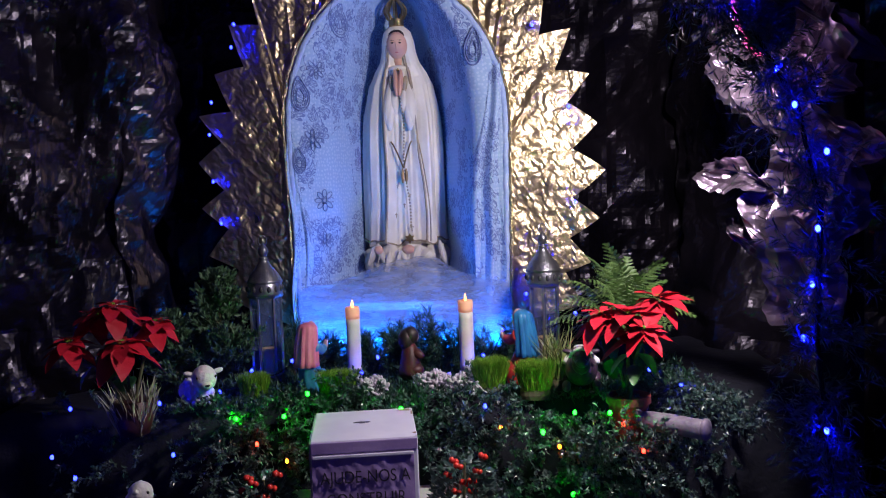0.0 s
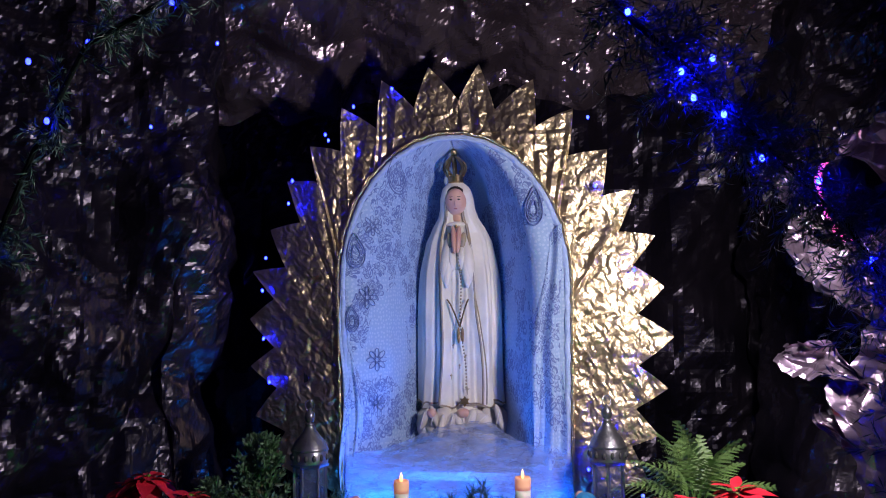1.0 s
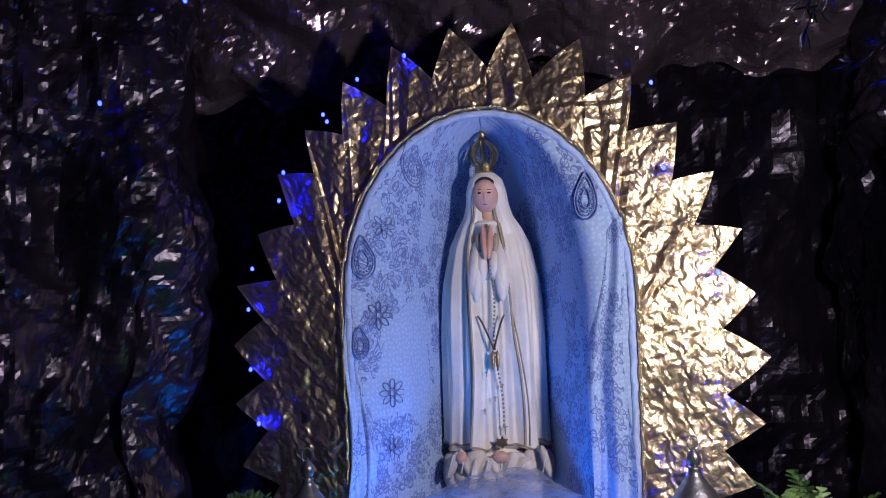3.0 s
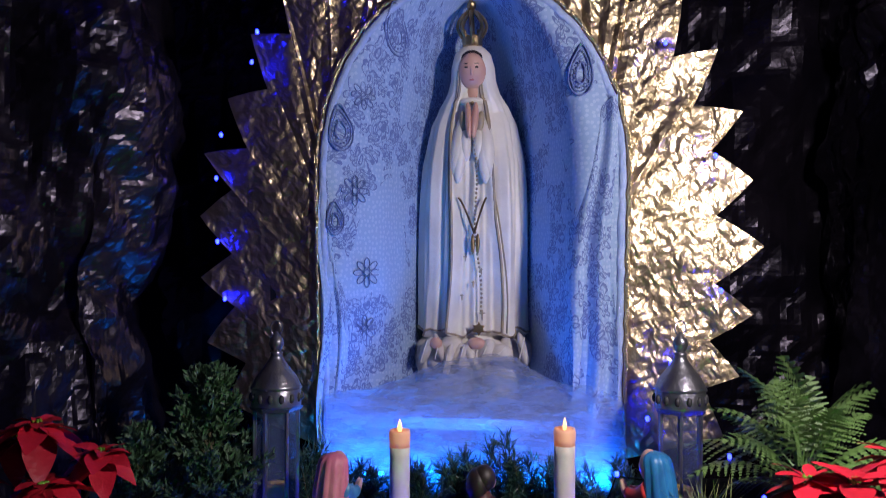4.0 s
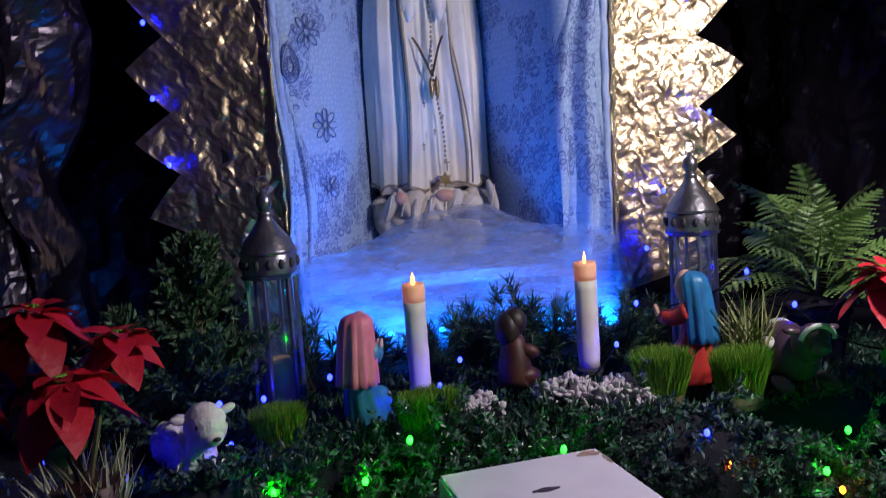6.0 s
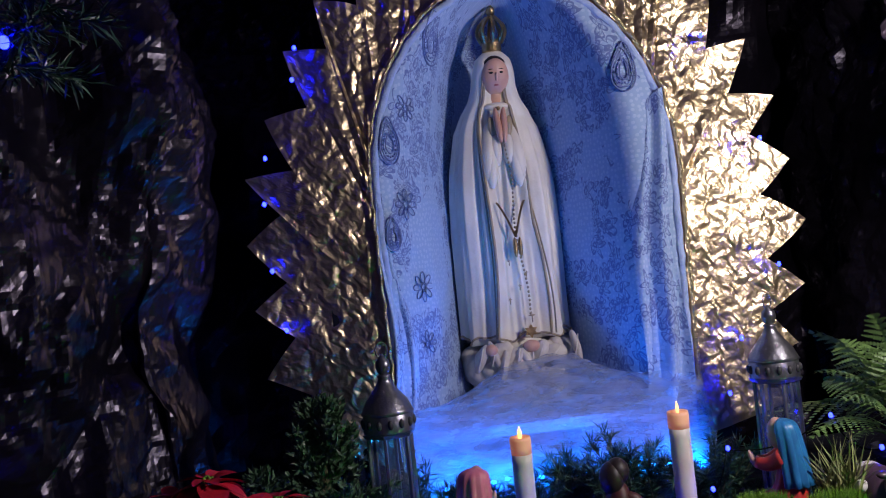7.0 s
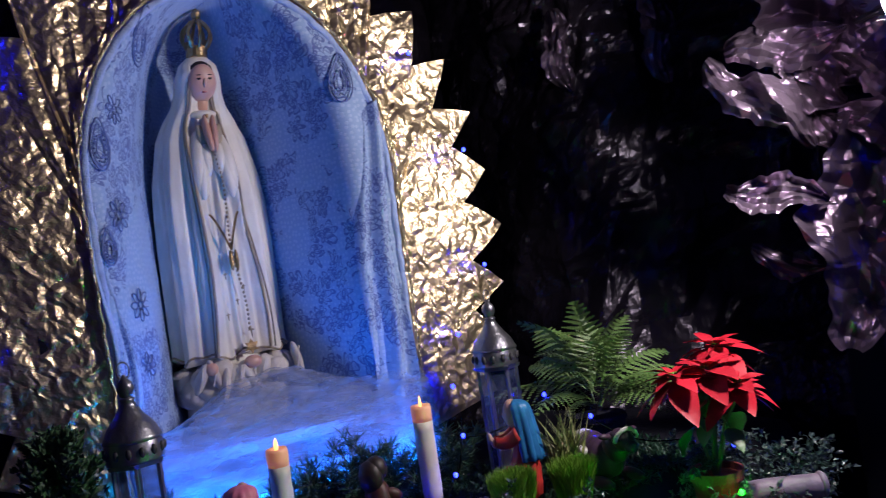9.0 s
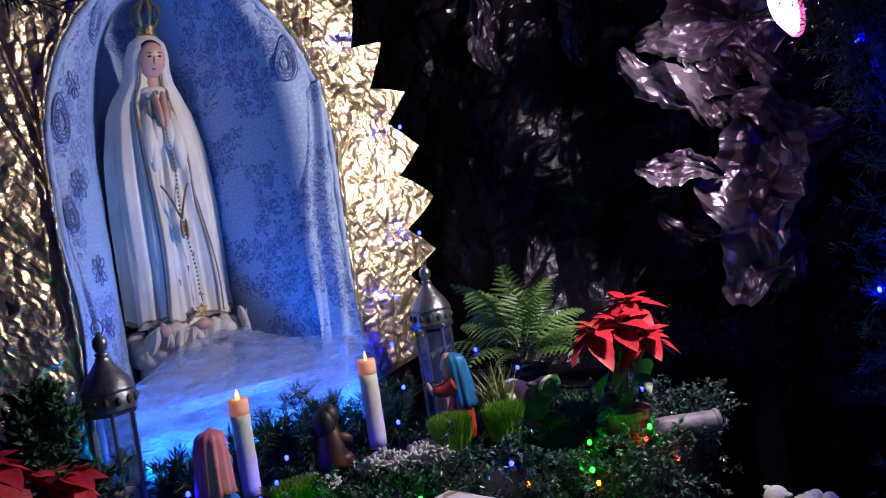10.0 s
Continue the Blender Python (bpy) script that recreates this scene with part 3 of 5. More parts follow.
def drape(x0, x1, z0, z1, lift, seed, waves):
    """A hanging strip of lace in soft folds."""
    nu, nv = 40, 70
    u, v = np.meshgrid(np.linspace(0, 1, nu), np.linspace(0, 1, nv), indexing="ij")
    wide = 0.45 + 0.55 * np.sin(np.clip(v * 1.3, 0, 1) * math.pi / 2)
    X = x1 + (x0 - x1) * u * wide + 0.006 * np.sin(v * 9 + seed)
    Z = z1 + (z0 - z1) * v - 0.02 * u
    Y = plane_y(X) - lift + 0.03 * u * u + 0.010 * np.sin(u * waves + 2 * np.sin(v * 3 + seed)) * (0.3 + v)
    P = np.stack([X, Y, Z], -1).reshape(-1, 3)
    return local(P), grid_faces(nu, nv), np.stack([(u * 0.11).ravel() + 5 + seed, Z.ravel()], 1)


v, f, uv = drape(0.072, 0.150, 1.16, 1.80, 0.020, 1.0, 11)
raw("drape", v, f, "lace", niche, "hanging pale lace drape in folds", smooth=True, uv=uv)
v, f, uv = drape(-0.352, -0.398, 1.15, 1.66, 0.010, 3.0, 8)
raw("drape", v, f, "lace", niche, "hanging pale lace drape in folds", smooth=True, uv=uv)


def paisley(cx, cz, size, flip):
    """A woven paisley that lies on the lining: a comma ring, an inner ring and a row of beads."""
    bm = bmesh.new()

    def on(x, z):
        k = math.sqrt(max(0.0, 1 - ((z - SPRING) / HH) ** 2)) if z > SPRING else 1.0
        u = max(-0.999, min(0.999, (x - CX) / (HW * max(k, 0.05))))
        return (x - CX, plane_y(x) + niche_depth(u, k) - 0.014 - 2.262, z - FOOT)

    for r0, rad in ((1.0, 0.0017), (0.80, 0.0012), (0.42, 0.0015)):
        pts = []
        for i in range(40):
            a = 2 * math.pi * i / 39
            tail = 0.55 * max(0.0, math.sin(a - 0.6)) ** 3
            pts.append(on(cx + flip * size * r0 * (0.58 * math.cos(a) + 0.35 * tail), cz + size * r0 * (math.sin(a) + tail)))
        tube(pts, rad, 5, bm)
    for i in range(16):
        a = 2 * math.pi * i / 16
        blob(bm, on(cx + flip * size * 0.62 * 0.58 * math.cos(a), cz + size * 0.62 * math.sin(a)), (0.0022, 0.002, 0.0022), 0, 6, 5)
    return bm


for cx, cz, size, flip in ((-0.362, 1.742, 0.036, 1), (-0.258, 1.935, 0.034, -1), (0.090, 1.838, 0.038, -1), (-0.372, 1.570, 0.026, 1)):
    part("paisley", paisley(cx, cz, size, flip), "lace_line", niche, "darker woven paisley", smooth=True)


def lace_flower(cx, cz, size):
    """A woven eight-petalled flower that lies on the lining: petal outlines round a small ring."""
    bm = bmesh.new()

    def on(x, z):
        k = math.sqrt(max(0.0, 1 - ((z - SPRING) / HH) ** 2)) if z > SPRING else 1.0
        u = max(-0.999, min(0.999, (x - CX) / (HW * max(k, 0.05))))
        return (x - CX, plane_y(x) + float(niche_depth(u, k)) - 0.014 - 2.262, z - FOOT)

    for j in range(8):
        q = 2 * math.pi * j / 8
        pts = []
        for i in range(13):
            a = 2 * math.pi * i / 12
            r, w = size * (0.62 + 0.36 * math.cos(a)), size * 0.19 * math.sin(a)
            pts.append(on(cx + 0.8 * (r * math.cos(q) - w * math.sin(q)), cz + r * math.sin(q) + w * math.cos(q)))
        tube(pts, 0.0012, 4, bm)
    tube([on(cx + 0.16 * size * math.cos(2 * math.pi * i / 12), cz + 0.2 * size * math.sin(2 * math.pi * i / 12)) for i in range(13)], 0.0011, 4, bm)
    return bm


for cx, cz, size in ((-0.339, 1.631, 0.030), (-0.322, 1.815, 0.026), (-0.318, 1.47, 0.030), (-0.322, 1.36, 0.026), (0.060, 1.72, 0.026)):
    part("lace_flower", lace_flower(cx, cz, size), "lace_line", niche, "darker woven flower", smooth=True)


# ---------------------------------------------------------------- the statue in the niche


def statue():
    """A robed, veiled and crowned plaster figure with joined palms on a cloud base, one mesh."""
    bm = bmesh.new()
    nz, nt = 130, 240
    zs = np.linspace(0.085, 0.655, nz)
    half = np.interp(zs, [0.085, 0.12, 0.30, 0.42, 0.50, 0.535, 0.56, 0.585, 0.61, 0.635, 0.65, 0.655], [0.108, 0.107, 0.105, 0.100, 0.086, 0.070, 0.054, 0.046, 0.0435, 0.036, 0.018, 0.004])
    deep = np.interp(zs, [0.085, 0.30, 0.45, 0.53, 0.58, 0.62, 0.655], [0.070, 0.066, 0.062, 0.050, 0.042, 0.040, 0.004])

    def rim_at(z, f):
        return 0.40 + 0.10 * math.sin(z * 6 + (1 if f > 0 else 2.6)) + 0.5 * max(0, z - 0.42)

    def skin_point(f, z, out=0.0):
        """The robe's surface at the turn f from the front and the height z."""
        hw, dp = np.interp(z, zs, half), np.interp(z, zs, deep)
        low = min(1.0, max(0.0, (0.57 - z) / 0.2))
        a = f - math.pi / 2
        sway = 0.06 * math.sin(z * 9)
        fold = 0.0145 * (abs(math.sin(5.5 * f + 3 * sway + 0.4)) - 0.6) + 0.0055 * (abs(math.sin(8.5 * f + 1.2 + 2.5 * z)) - 0.6) + 0.0015 * math.sin(31 * f - 6 * z)
        edge, g = rim_at(z, f), abs(f - sway)
        open_ = min(1, max(0, (edge - g) / 0.05))
        step = -0.014 * open_ + 0.007 * math.exp(-((g - edge - 0.03) / 0.05) ** 2)
        tunic = (0.0050 * (abs(math.sin(10 * f + 1)) - 0.5) + 0.002 * math.sin(33 * f)) * open_
        grow = (fold * (1 - open_) + step + tunic) * low + out
        if 0.545 < z < 0.632 and abs(f) < 0.62:
            grow -= 0.012 * math.cos(f / 0.62 * math.pi / 2)
        dx, dy = hw * math.cos(a), dp * math.sin(a)
        q = math.hypot(dx, dy) or 1
        return dx * (1 + grow / q), dy * (1 + grow / q)

    rings = []
    for k, z in enumerate(zs):
        ring = []
        for i in range(nt):
            f = -math.pi + 2 * math.pi * i / nt
            x, y = skin_point(f, z)
            hem = (0.006 * math.sin(7 * f) + 0.004 * math.sin(13 * f + 1)) * max(0, 1 - k / 4)
            ring.append(bm.verts.new((x, y, z + hem)))
        rings.append(ring)
    for a, b in zip(rings, rings[1:]):
        for i in range(nt):
            bm.faces.new((a[i], a[(i + 1) % nt], b[(i + 1) % nt], b[i])).smooth = True
    bm.faces.new(rings[0][::-1])
    bm.faces.new(rings[-1])
    before = set(bm.faces)
    for s in (-1, 1):
        for shift, rad in ((0.035, 0.0030), (0.11, 0.0018)):
            line = []
            for z in np.linspace(0.088, 0.60, 70):
                f = s * (rim_at(z, s) + shift) + 0.06 * math.sin(z * 9)
                line.append((*skin_point(f, z, 0.0008), z))
            tube(line, rad, 5, bm)
    hemline = []
    for f in np.linspace(-2.2, 2.2, 90):
        hemline.append((*skin_point(f, 0.088, 0.001), 0.089 + 0.006 * math.sin(7 * f) + 0.004 * math.sin(13 * f + 1)))
    tube(hemline, 0.0023, 5, bm)
    for fc in bm.faces:
        if fc not in before:
            fc.material_index = 1
    # face, hair, neck
    blob(bm, (0, -0.027, 0.598), (0.0285, 0.0235, 0.0345), 2, 24, 18)
    blob(bm, (0, -0.020, 0.602), (0.0308, 0.021, 0.0368), 4, 20, 14)
    blob(bm, (0, -0.0500, 0.595), (0.0030, 0.0042, 0.0085), 2, 10, 8, (14, 0, 0))
    blob(bm, (0, -0.022, 0.560), (0.017, 0.016, 0.022), 2, 12, 8)
    for s in (-1, 1):
        blob(bm, (s * 0.0100, -0.0488, 0.603), (0.0042, 0.0024, 0.0020), 4, 8, 6)
        blob(bm, (s * 0.0100, -0.0478, 0.6095), (0.0056, 0.0022, 0.0008), 4, 8, 6)
    blob(bm, (0, -0.0476, 0.5805), (0.0052, 0.0024, 0.0018), 8, 8, 6)
    # collar, brooch, joined palms, sleeves
    blob(bm, (0, -0.035, 0.541), (0.030, 0.020, 0.010), 0, 16, 8)
    blob(bm, (0, -0.057, 0.537), (0.004, 0.003, 0.004), 3, 8, 6)
    for s in (-1, 1):
        blob(bm, (s * 0.0060, -0.074, 0.502), (0.0075, 0.011, 0.037), 2, 12, 10, (-14, s * 4, 0))
        blob(bm, (s * 0.027, -0.055, 0.452), (0.017, 0.020, 0.062), 0, 14, 12, (-8, s * -7, 0))
        blob(bm, (s * 0.024, -0.064, 0.435), (0.013, 0.012, 0.056), 0, 14, 12, (-4, s * -4, 0))
        blob(bm, (s * 0.013, -0.062, 0.455), (0.012, 0.014, 0.034), 0, 12, 10)
        blob(bm, (s * 0.016, -0.0655, 0.498), (0.008, 0.005, 0.024), 1, 10, 8, (0, s * 8, 0))
    # rosary: a loop and a hanging string of beads, then a cross
    for i in range(40):
        w = i / 39
        x, z = 0.004 + 0.014 * w + 0.004 * math.sin(w * 9), 0.462 - 0.330 * w
        blob(bm, (x, -0.0705 - 0.008 * (0.47 - z), z), (0.0026, 0.0026, 0.0030), 5, 6, 5)
    for x0 in (-0.026, 0.030):
        made = set(bm.faces)
        tube([(x0 + (0.006 - x0) * w, -0.0735 - 0.002 * w, 0.352 - 0.070 * w ** 1.3) for w in np.linspace(0, 1, 9)], 0.0022, 6, bm)
        for fc in bm.faces:
            if fc not in made:
                fc.material_index = 3
    for dx in (-0.005, 0.005):
        blob(bm, (0.008 + dx, -0.0765, 0.262), (0.0045, 0.004, 0.020), 3, 8, 8)
    for dx, dz, rx, rz in ((0, 0, 0.0016, 0.012), (0, 0.004, 0.007, 0.0016), (-0.040, 0.035, 0.0014, 0.008), (-0.040, 0.038, 0.004, 0.0014), (-0.034, 0.110, 0.0014, 0.007), (-0.034, 0.113, 0.004, 0.0013), (-0.002, 0.085, 0.0014, 0.007), (-0.002, 0.088, 0.004, 0.0013), (-0.018, 0.060, 0.0014, 0.007), (-0.018, 0.063, 0.004, 0.0013)):
        blob(bm, (0.022 + dx, -0.0735 + 0.03 * max(0.0, dz - 0.04), 0.124 + dz), (rx, 0.002, rz), 5, 8, 6)
    # six-pointed star on the hem
    for rot in (0, 60):
        pts = [bm.verts.new((0.016 + 0.014 * math.sin(radians(rot + 120 * q)), -0.0775 - 0.001 * (rot > 0), 0.098 + 0.014 * math.cos(radians(rot + 120 * q)))) for q in range(3)]
        fc = bm.faces.new(pts)
        ext = bmesh.ops.extrude_face_region(bm, geom=[fc])
        for w in ext["geom"]:
            if isinstance(w, bmesh.types.BMVert):
                w.co.y -= 0.003
        for w in {q for p in pts for q in p.link_faces} | {q for q in ext["geom"] if isinstance(q, bmesh.types.BMFace)}:
            w.material_index = 3
    # cloud base with small rounded doves and billows
    rng = random.Random(4)
    for i in range(34):
        a = 2 * math.pi * i / 34
        blob(bm, (0.096 * math.cos(a), 0.062 * math.sin(a), 0.030 + rng.uniform(-0.01, 0.022)), (rng.uniform(0.022, 0.034), rng.uniform(0.02, 0.03), rng.uniform(0.022, 0.04)), 7, 10, 8, (rng.uniform(-30, 30), rng.uniform(-30, 30), 0))
    for x, z, rx, rz, ry in ((-0.088, 0.055, 0.013, 0.030, 24), (-0.062, 0.060, 0.011, 0.030, -18), (-0.045, 0.035, 0.012, 0.034, 12), (0.010, 0.030, 0.014, 0.044, -28), (0.030, 0.052, 0.020, 0.030, 20), (0.060, 0.050, 0.030, 0.020, 0), (0.102, 0.060, 0.011, 0.034, -14), (-0.015, 0.050, 0.010, 0.025, 35)):
        blob(bm, (x, -0.080, z), (0.8 * rx, 0.013, rz), 7, 12, 10, (8, ry, 0))
        tube([(x - 0.7 * rx, -0.090, z - 0.7 * rz), (x - 0.2 * rx, -0.0945, z), (x + 0.3 * rx, -0.090, z + 0.7 * rz)], 0.0014, 5, bm)
    blob(bm, (-0.068, -0.088, 0.070), (0.013, 0.012, 0.012), 2, 10, 8)
    blob(bm, (0.012, -0.086, 0.070), (0.018, 0.012, 0.012), 2, 10, 8)
    lathe([(0.09, -0.05), (0.10, -0.045), (0.10, 0.02), (0.085, 0.04), (0.06, 0.09)], 28, 0.7, bm)
    # crown: band, eight bows, orb and cross
    made = set(bm.verts)
    lathe([(0.0185, 0.648), (0.0200, 0.650), (0.0200, 0.663), (0.0180, 0.667)], 20, 1.0, bm)
    for i in range(8):
        a = 2 * math.pi * i / 8
        tube([((0.019 + 0.017 * math.sin(w * math.pi * 0.92) - 0.015 * w) * math.cos(a), (0.019 + 0.017 * math.sin(w * math.pi * 0.92) - 0.015 * w) * math.sin(a), 0.664 + 0.046 * w) for w in np.linspace(0, 1, 9)], 0.0034, 6, bm)
        blob(bm, (0.0185 * math.cos(a), 0.0185 * math.sin(a), 0.672), (0.003, 0.003, 0.005), 3, 6, 5)
    blob(bm, (0, 0, 0.720), (0.009, 0.009, 0.010), 3, 10, 8)
    blob(bm, (0, 0, 0.738), (0.0026, 0.0026, 0.013), 3, 8, 6)
    blob(bm, (0, 0, 0.741), (0.008, 0.0022, 0.0024), 3, 8, 6)
    for fc in bm.faces:
        if all(w not in made for w in fc.verts):
            fc.material_index = 3
    # the head bows forward
    for w in bm.verts:
        w.co.y -= 0.45 * max(0.0, w.co.z - 0.522)
    ob = part("statue", bm, ["plaster", "shade_line", "skin", "gilt", "hair", "shade_line", "muzzle", "cloud", "lip"])
    ob.matrix_world = pose(-0.107, 2.500, 1.250, 0, 0, -4) @ Matrix.Diagonal((1.045, 1.045, 1.062, 1))
    return tagged(ob, "white plaster statue with gilt crown on a cloud base", "statue")


statue()


def tulle(v0, drop, seed):
    """One sheet of a loose heap of tulle at the foot of the niche, from v0 (0: the back) to its spill over the edge."""
    nu, nv = 130, 60
    u, v = np.meshgrid(np.linspace(-1, 1, nu), np.linspace(v0, 1, nv), indexing="ij")
    X = CX + 0.005 + u * (0.258 + 0.022 * v)
    back = 0.30 * np.clip(1 - np.abs(u) * 1.02, 0, 1)
    y0 = plane_y(X) + back - 0.01
    Y = y0 + (plane_y(X) - 0.055 - y0) * v + drop
    mound = 0.026 * np.exp(-((u - 0.03) / 0.42) ** 2) * np.sin(np.clip(v * 1.5, 0, 1) * math.pi)
    Z = 1.240 - 0.012 * v + 0.02 * np.sin(u * 3 + 1) * (1 - v) + 0.022 * np.sin(np.clip(v * 1.4, 0, 1) * math.pi) + mound - 0.14 * np.clip((v - 0.60) / 0.40, 0, 1) ** 1.6 - drop
    P = np.stack([X, Y, Z], -1).reshape(-1, 3)
    h = 0.016 * folds(P * (0.7, 1, 1), seed, 4, 3, 0.55) + 0.012 * np.abs(folds(P * (0.6, 1, 2), seed + 6, 11, 2))
    P[:, 2] += h
    P[:, 1] -= 0.6 * h
    return P, grid_faces(nu, nv)


heap = new("tulle")
tagged(heap, "loose heap of sheer white tulle lit blue from below", "fabric")
for v0, drop, seed in ((0.0, 0.0, 131), (0.12, 0.008, 151), (0.40, 0.015, 171), (0.50, 0.021, 191)):
    raw("sheet", *tulle(v0, drop, seed), "tulle", heap, smooth=True)


def niche_floor():
    """An unseen shelf added inside the niche, carrying the statue and keeping LED light forward: a slab cut to the
    lining's section.
    """
    bm = bmesh.new()
    us = np.linspace(-0.96, 0.96, 49)
    front = [(HW * 0.965 * u, float(plane_y(CX + HW * u)) + 0.012 - 2.262) for u in us]
    rear = [(HW * 0.965 * u, float(plane_y(CX + HW * u) + max(0.016, niche_depth(u, 1.0) - 0.004)) - 2.262) for u in us[::-1]]
    lower = [bm.verts.new((x, y, 0.045)) for x, y in front + rear]
    upper = [bm.verts.new((x, y, 0.066)) for x, y in front + rear]
    n = len(lower)
    bm.faces.new(lower[::-1])
    bm.faces.new(upper)
    for i in range(n):
        bm.faces.new((lower[i], lower[(i + 1) % n], upper[(i + 1) % n], upper[i]))
    return bm


part("shelf", niche_floor(), "lace_rim", niche, "unseen pale blue cloth-covered shelf added under the tulle")

strip = empty("led_strip", CX, 2.215, 1.1)
tagged(strip, "blue led strip lying under the tulle", "led strip")
pts = [(0.255 * w, -0.02 * math.cos(w * 9) - 0.02 * w, 0.004 * math.sin(w * 23)) for w in np.linspace(-1, 1, 40)]
part("cable", tube(pts, 0.004, 6), "wire", strip)
led_mesh = None
for w in np.linspace(-0.96, 0.96, 18):
    p = (0.255 * w, -0.02 * math.cos(w * 9) - 0.02 * w, 0.007)
    if led_mesh is None:
        first = part("diode", blob(bm := bmesh.new(), (0, 0, 0), (0.006, 0.006, 0.004), 0, 8, 6) and bm, "led", strip)
        led_mesh = first.data
        first.location = p
    else:
        put("diode", led_mesh, strip).location = p
glow = lamp("led_glow", "AREA", look((CX, 2.180, 1.100), (CX, 2.262, 1.17)), 4.6, (0.002, 0.21, 1.0))
glow.data.shape, glow.data.size, glow.data.size_y = "RECTANGLE", 0.52, 0.03

# ---------------------------------------------------------------- candles and lanterns


def candle(x, y, z, h, r, turn):
    c = empty("candle", x, y, z, turn)
    tagged(c, "white wax candle with a glowing orange top and led flame", "candle", "candles before the niche")
    rng = random.Random(int(1000 * (x + 5)))
    prof = [(r * 1.25, 0), (r * 1.25, 0.006), (r * 0.9, 0.010)]
    part("holder", lathe(prof, 20), "bead_metal", c, "small dark candle cup")
    body = [(r * 0.95, 0.008)] + [(r * (1 + rng.uniform(-0.025, 0.025)), 0.008 + (h - 0.036) * q / 9) for q in range(1, 10)]
    part("body", lathe(body, 24), "wax", c, smooth=True)
    top = [(r * 1.0, h - 0.028), (r * 1.03, h - 0.018), (r * 1.05, h - 0.006), (r * 0.98, h), (r * 0.78, h - 0.001), (r * 0.55, h - 0.006)]
    part("lit_top", lathe(top, 24), "wax_lit", c, "orange glowing wax rim", smooth=True)
    part("flame", lathe([(0.0015, h - 0.008), (0.0042, h + 0.002), (0.0036, h + 0.008), (0.0006, h + 0.017)], 12, 0.6), "flame", c, "small led flame", smooth=True)
    return c


candle(-0.226, 2.062, 1.040, 0.178, 0.0168, 0)
candle(0.044, 2.052, 1.050, 0.176, 0.0172, 40)


def lantern(x, y, z, turn, label):
    c = empty("lantern", x, y, z, turn)
    c.scale = (0.77, 0.77, 0.96)
    tagged(c, label, "lantern", "pair of lanterns")
    R, seg = 0.046, 6

    def hexa(r0, r1, z0, z1, name, mat="dark_metal"):
        return part(name, lathe([(r0, z0), (r1, z1)], seg), mat, c)

    hexa(0.056, 0.056, 0.0, 0.012, "base")
    hexa(0.052, 0.048, 0.012, 0.030, "base_step")
    for k in range(6):
        a = radians(60 * k)
        part("post", box(bmesh.new(), (R * math.cos(a), R * math.sin(a), 0.128), (0.008, 0.006, 0.20), 60 * k, 0.001), "dark_metal", c)
        b = radians(60 * k + 30)
        ap = R * math.cos(radians(30))
        pane = part("pane", box(bmesh.new(), (ap * math.cos(b), ap * math.sin(b), 0.128), (0.002, 0.038, 0.196), 60 * k + 30), "glass", c, "clear glass pane")
        pane.visible_shadow = False
    hexa(0.054, 0.058, 0.226, 0.232, "lip")
    band = part("band", lathe([(0.053, 0.232), (0.054, 0.236), (0.053, 0.262), (0.050, 0.266)], 24), "dark_metal", c, "metal band with dark beads for its piercings", smooth=True)
    # Near-black beads stand for the shade inside the piercings.
    for k in range(14):
        a = 2 * math.pi * k / 14
        part("hole_bead", blob(bm2 := bmesh.new(), (0.053 * math.cos(a), 0.053 * math.sin(a), 0.249), (0.006, 0.006, 0.008), 0, 8, 6) and bm2, "bead_metal", band)
    part("roof", lathe([(0.056, 0.264), (0.052, 0.270), (0.044, 0.284), (0.028, 0.300), (0.016, 0.314), (0.012, 0.322), (0.015, 0.325), (0.010, 0.328)], 24), "dark_metal", c, "bell-shaped metal roof", smooth=True)
    part("knob", lathe([(0.006, 0.326), (0.012, 0.331), (0.016, 0.340), (0.014, 0.350), (0.006, 0.356), (0.003, 0.362)], 16), "dark_metal", c, "round shiny knob", smooth=True)
    ring = [(0.013 * math.cos(q), 0, 0.368 + 0.013 * math.sin(q)) for q in np.linspace(0, 2 * math.pi, 17)]
    part("ring", tube(ring, 0.0016, 6), "dark_metal", c)
    part("pillar_candle", lathe([(0.026, 0.030), (0.027, 0.034), (0.027, 0.092), (0.024, 0.098), (0.016, 0.094)], 20), "wax_yellow", c, "yellow wax candle inside", smooth=True)
    return c


lantern(-0.435, 2.075, 1.030, 12, "silver metal lantern with glass sides beside the cypress bush")
lantern(0.233, 2.065, 1.035, 20, "silver metal lantern with glass sides beside the fern")

# ---------------------------------------------------------------- nativity figures


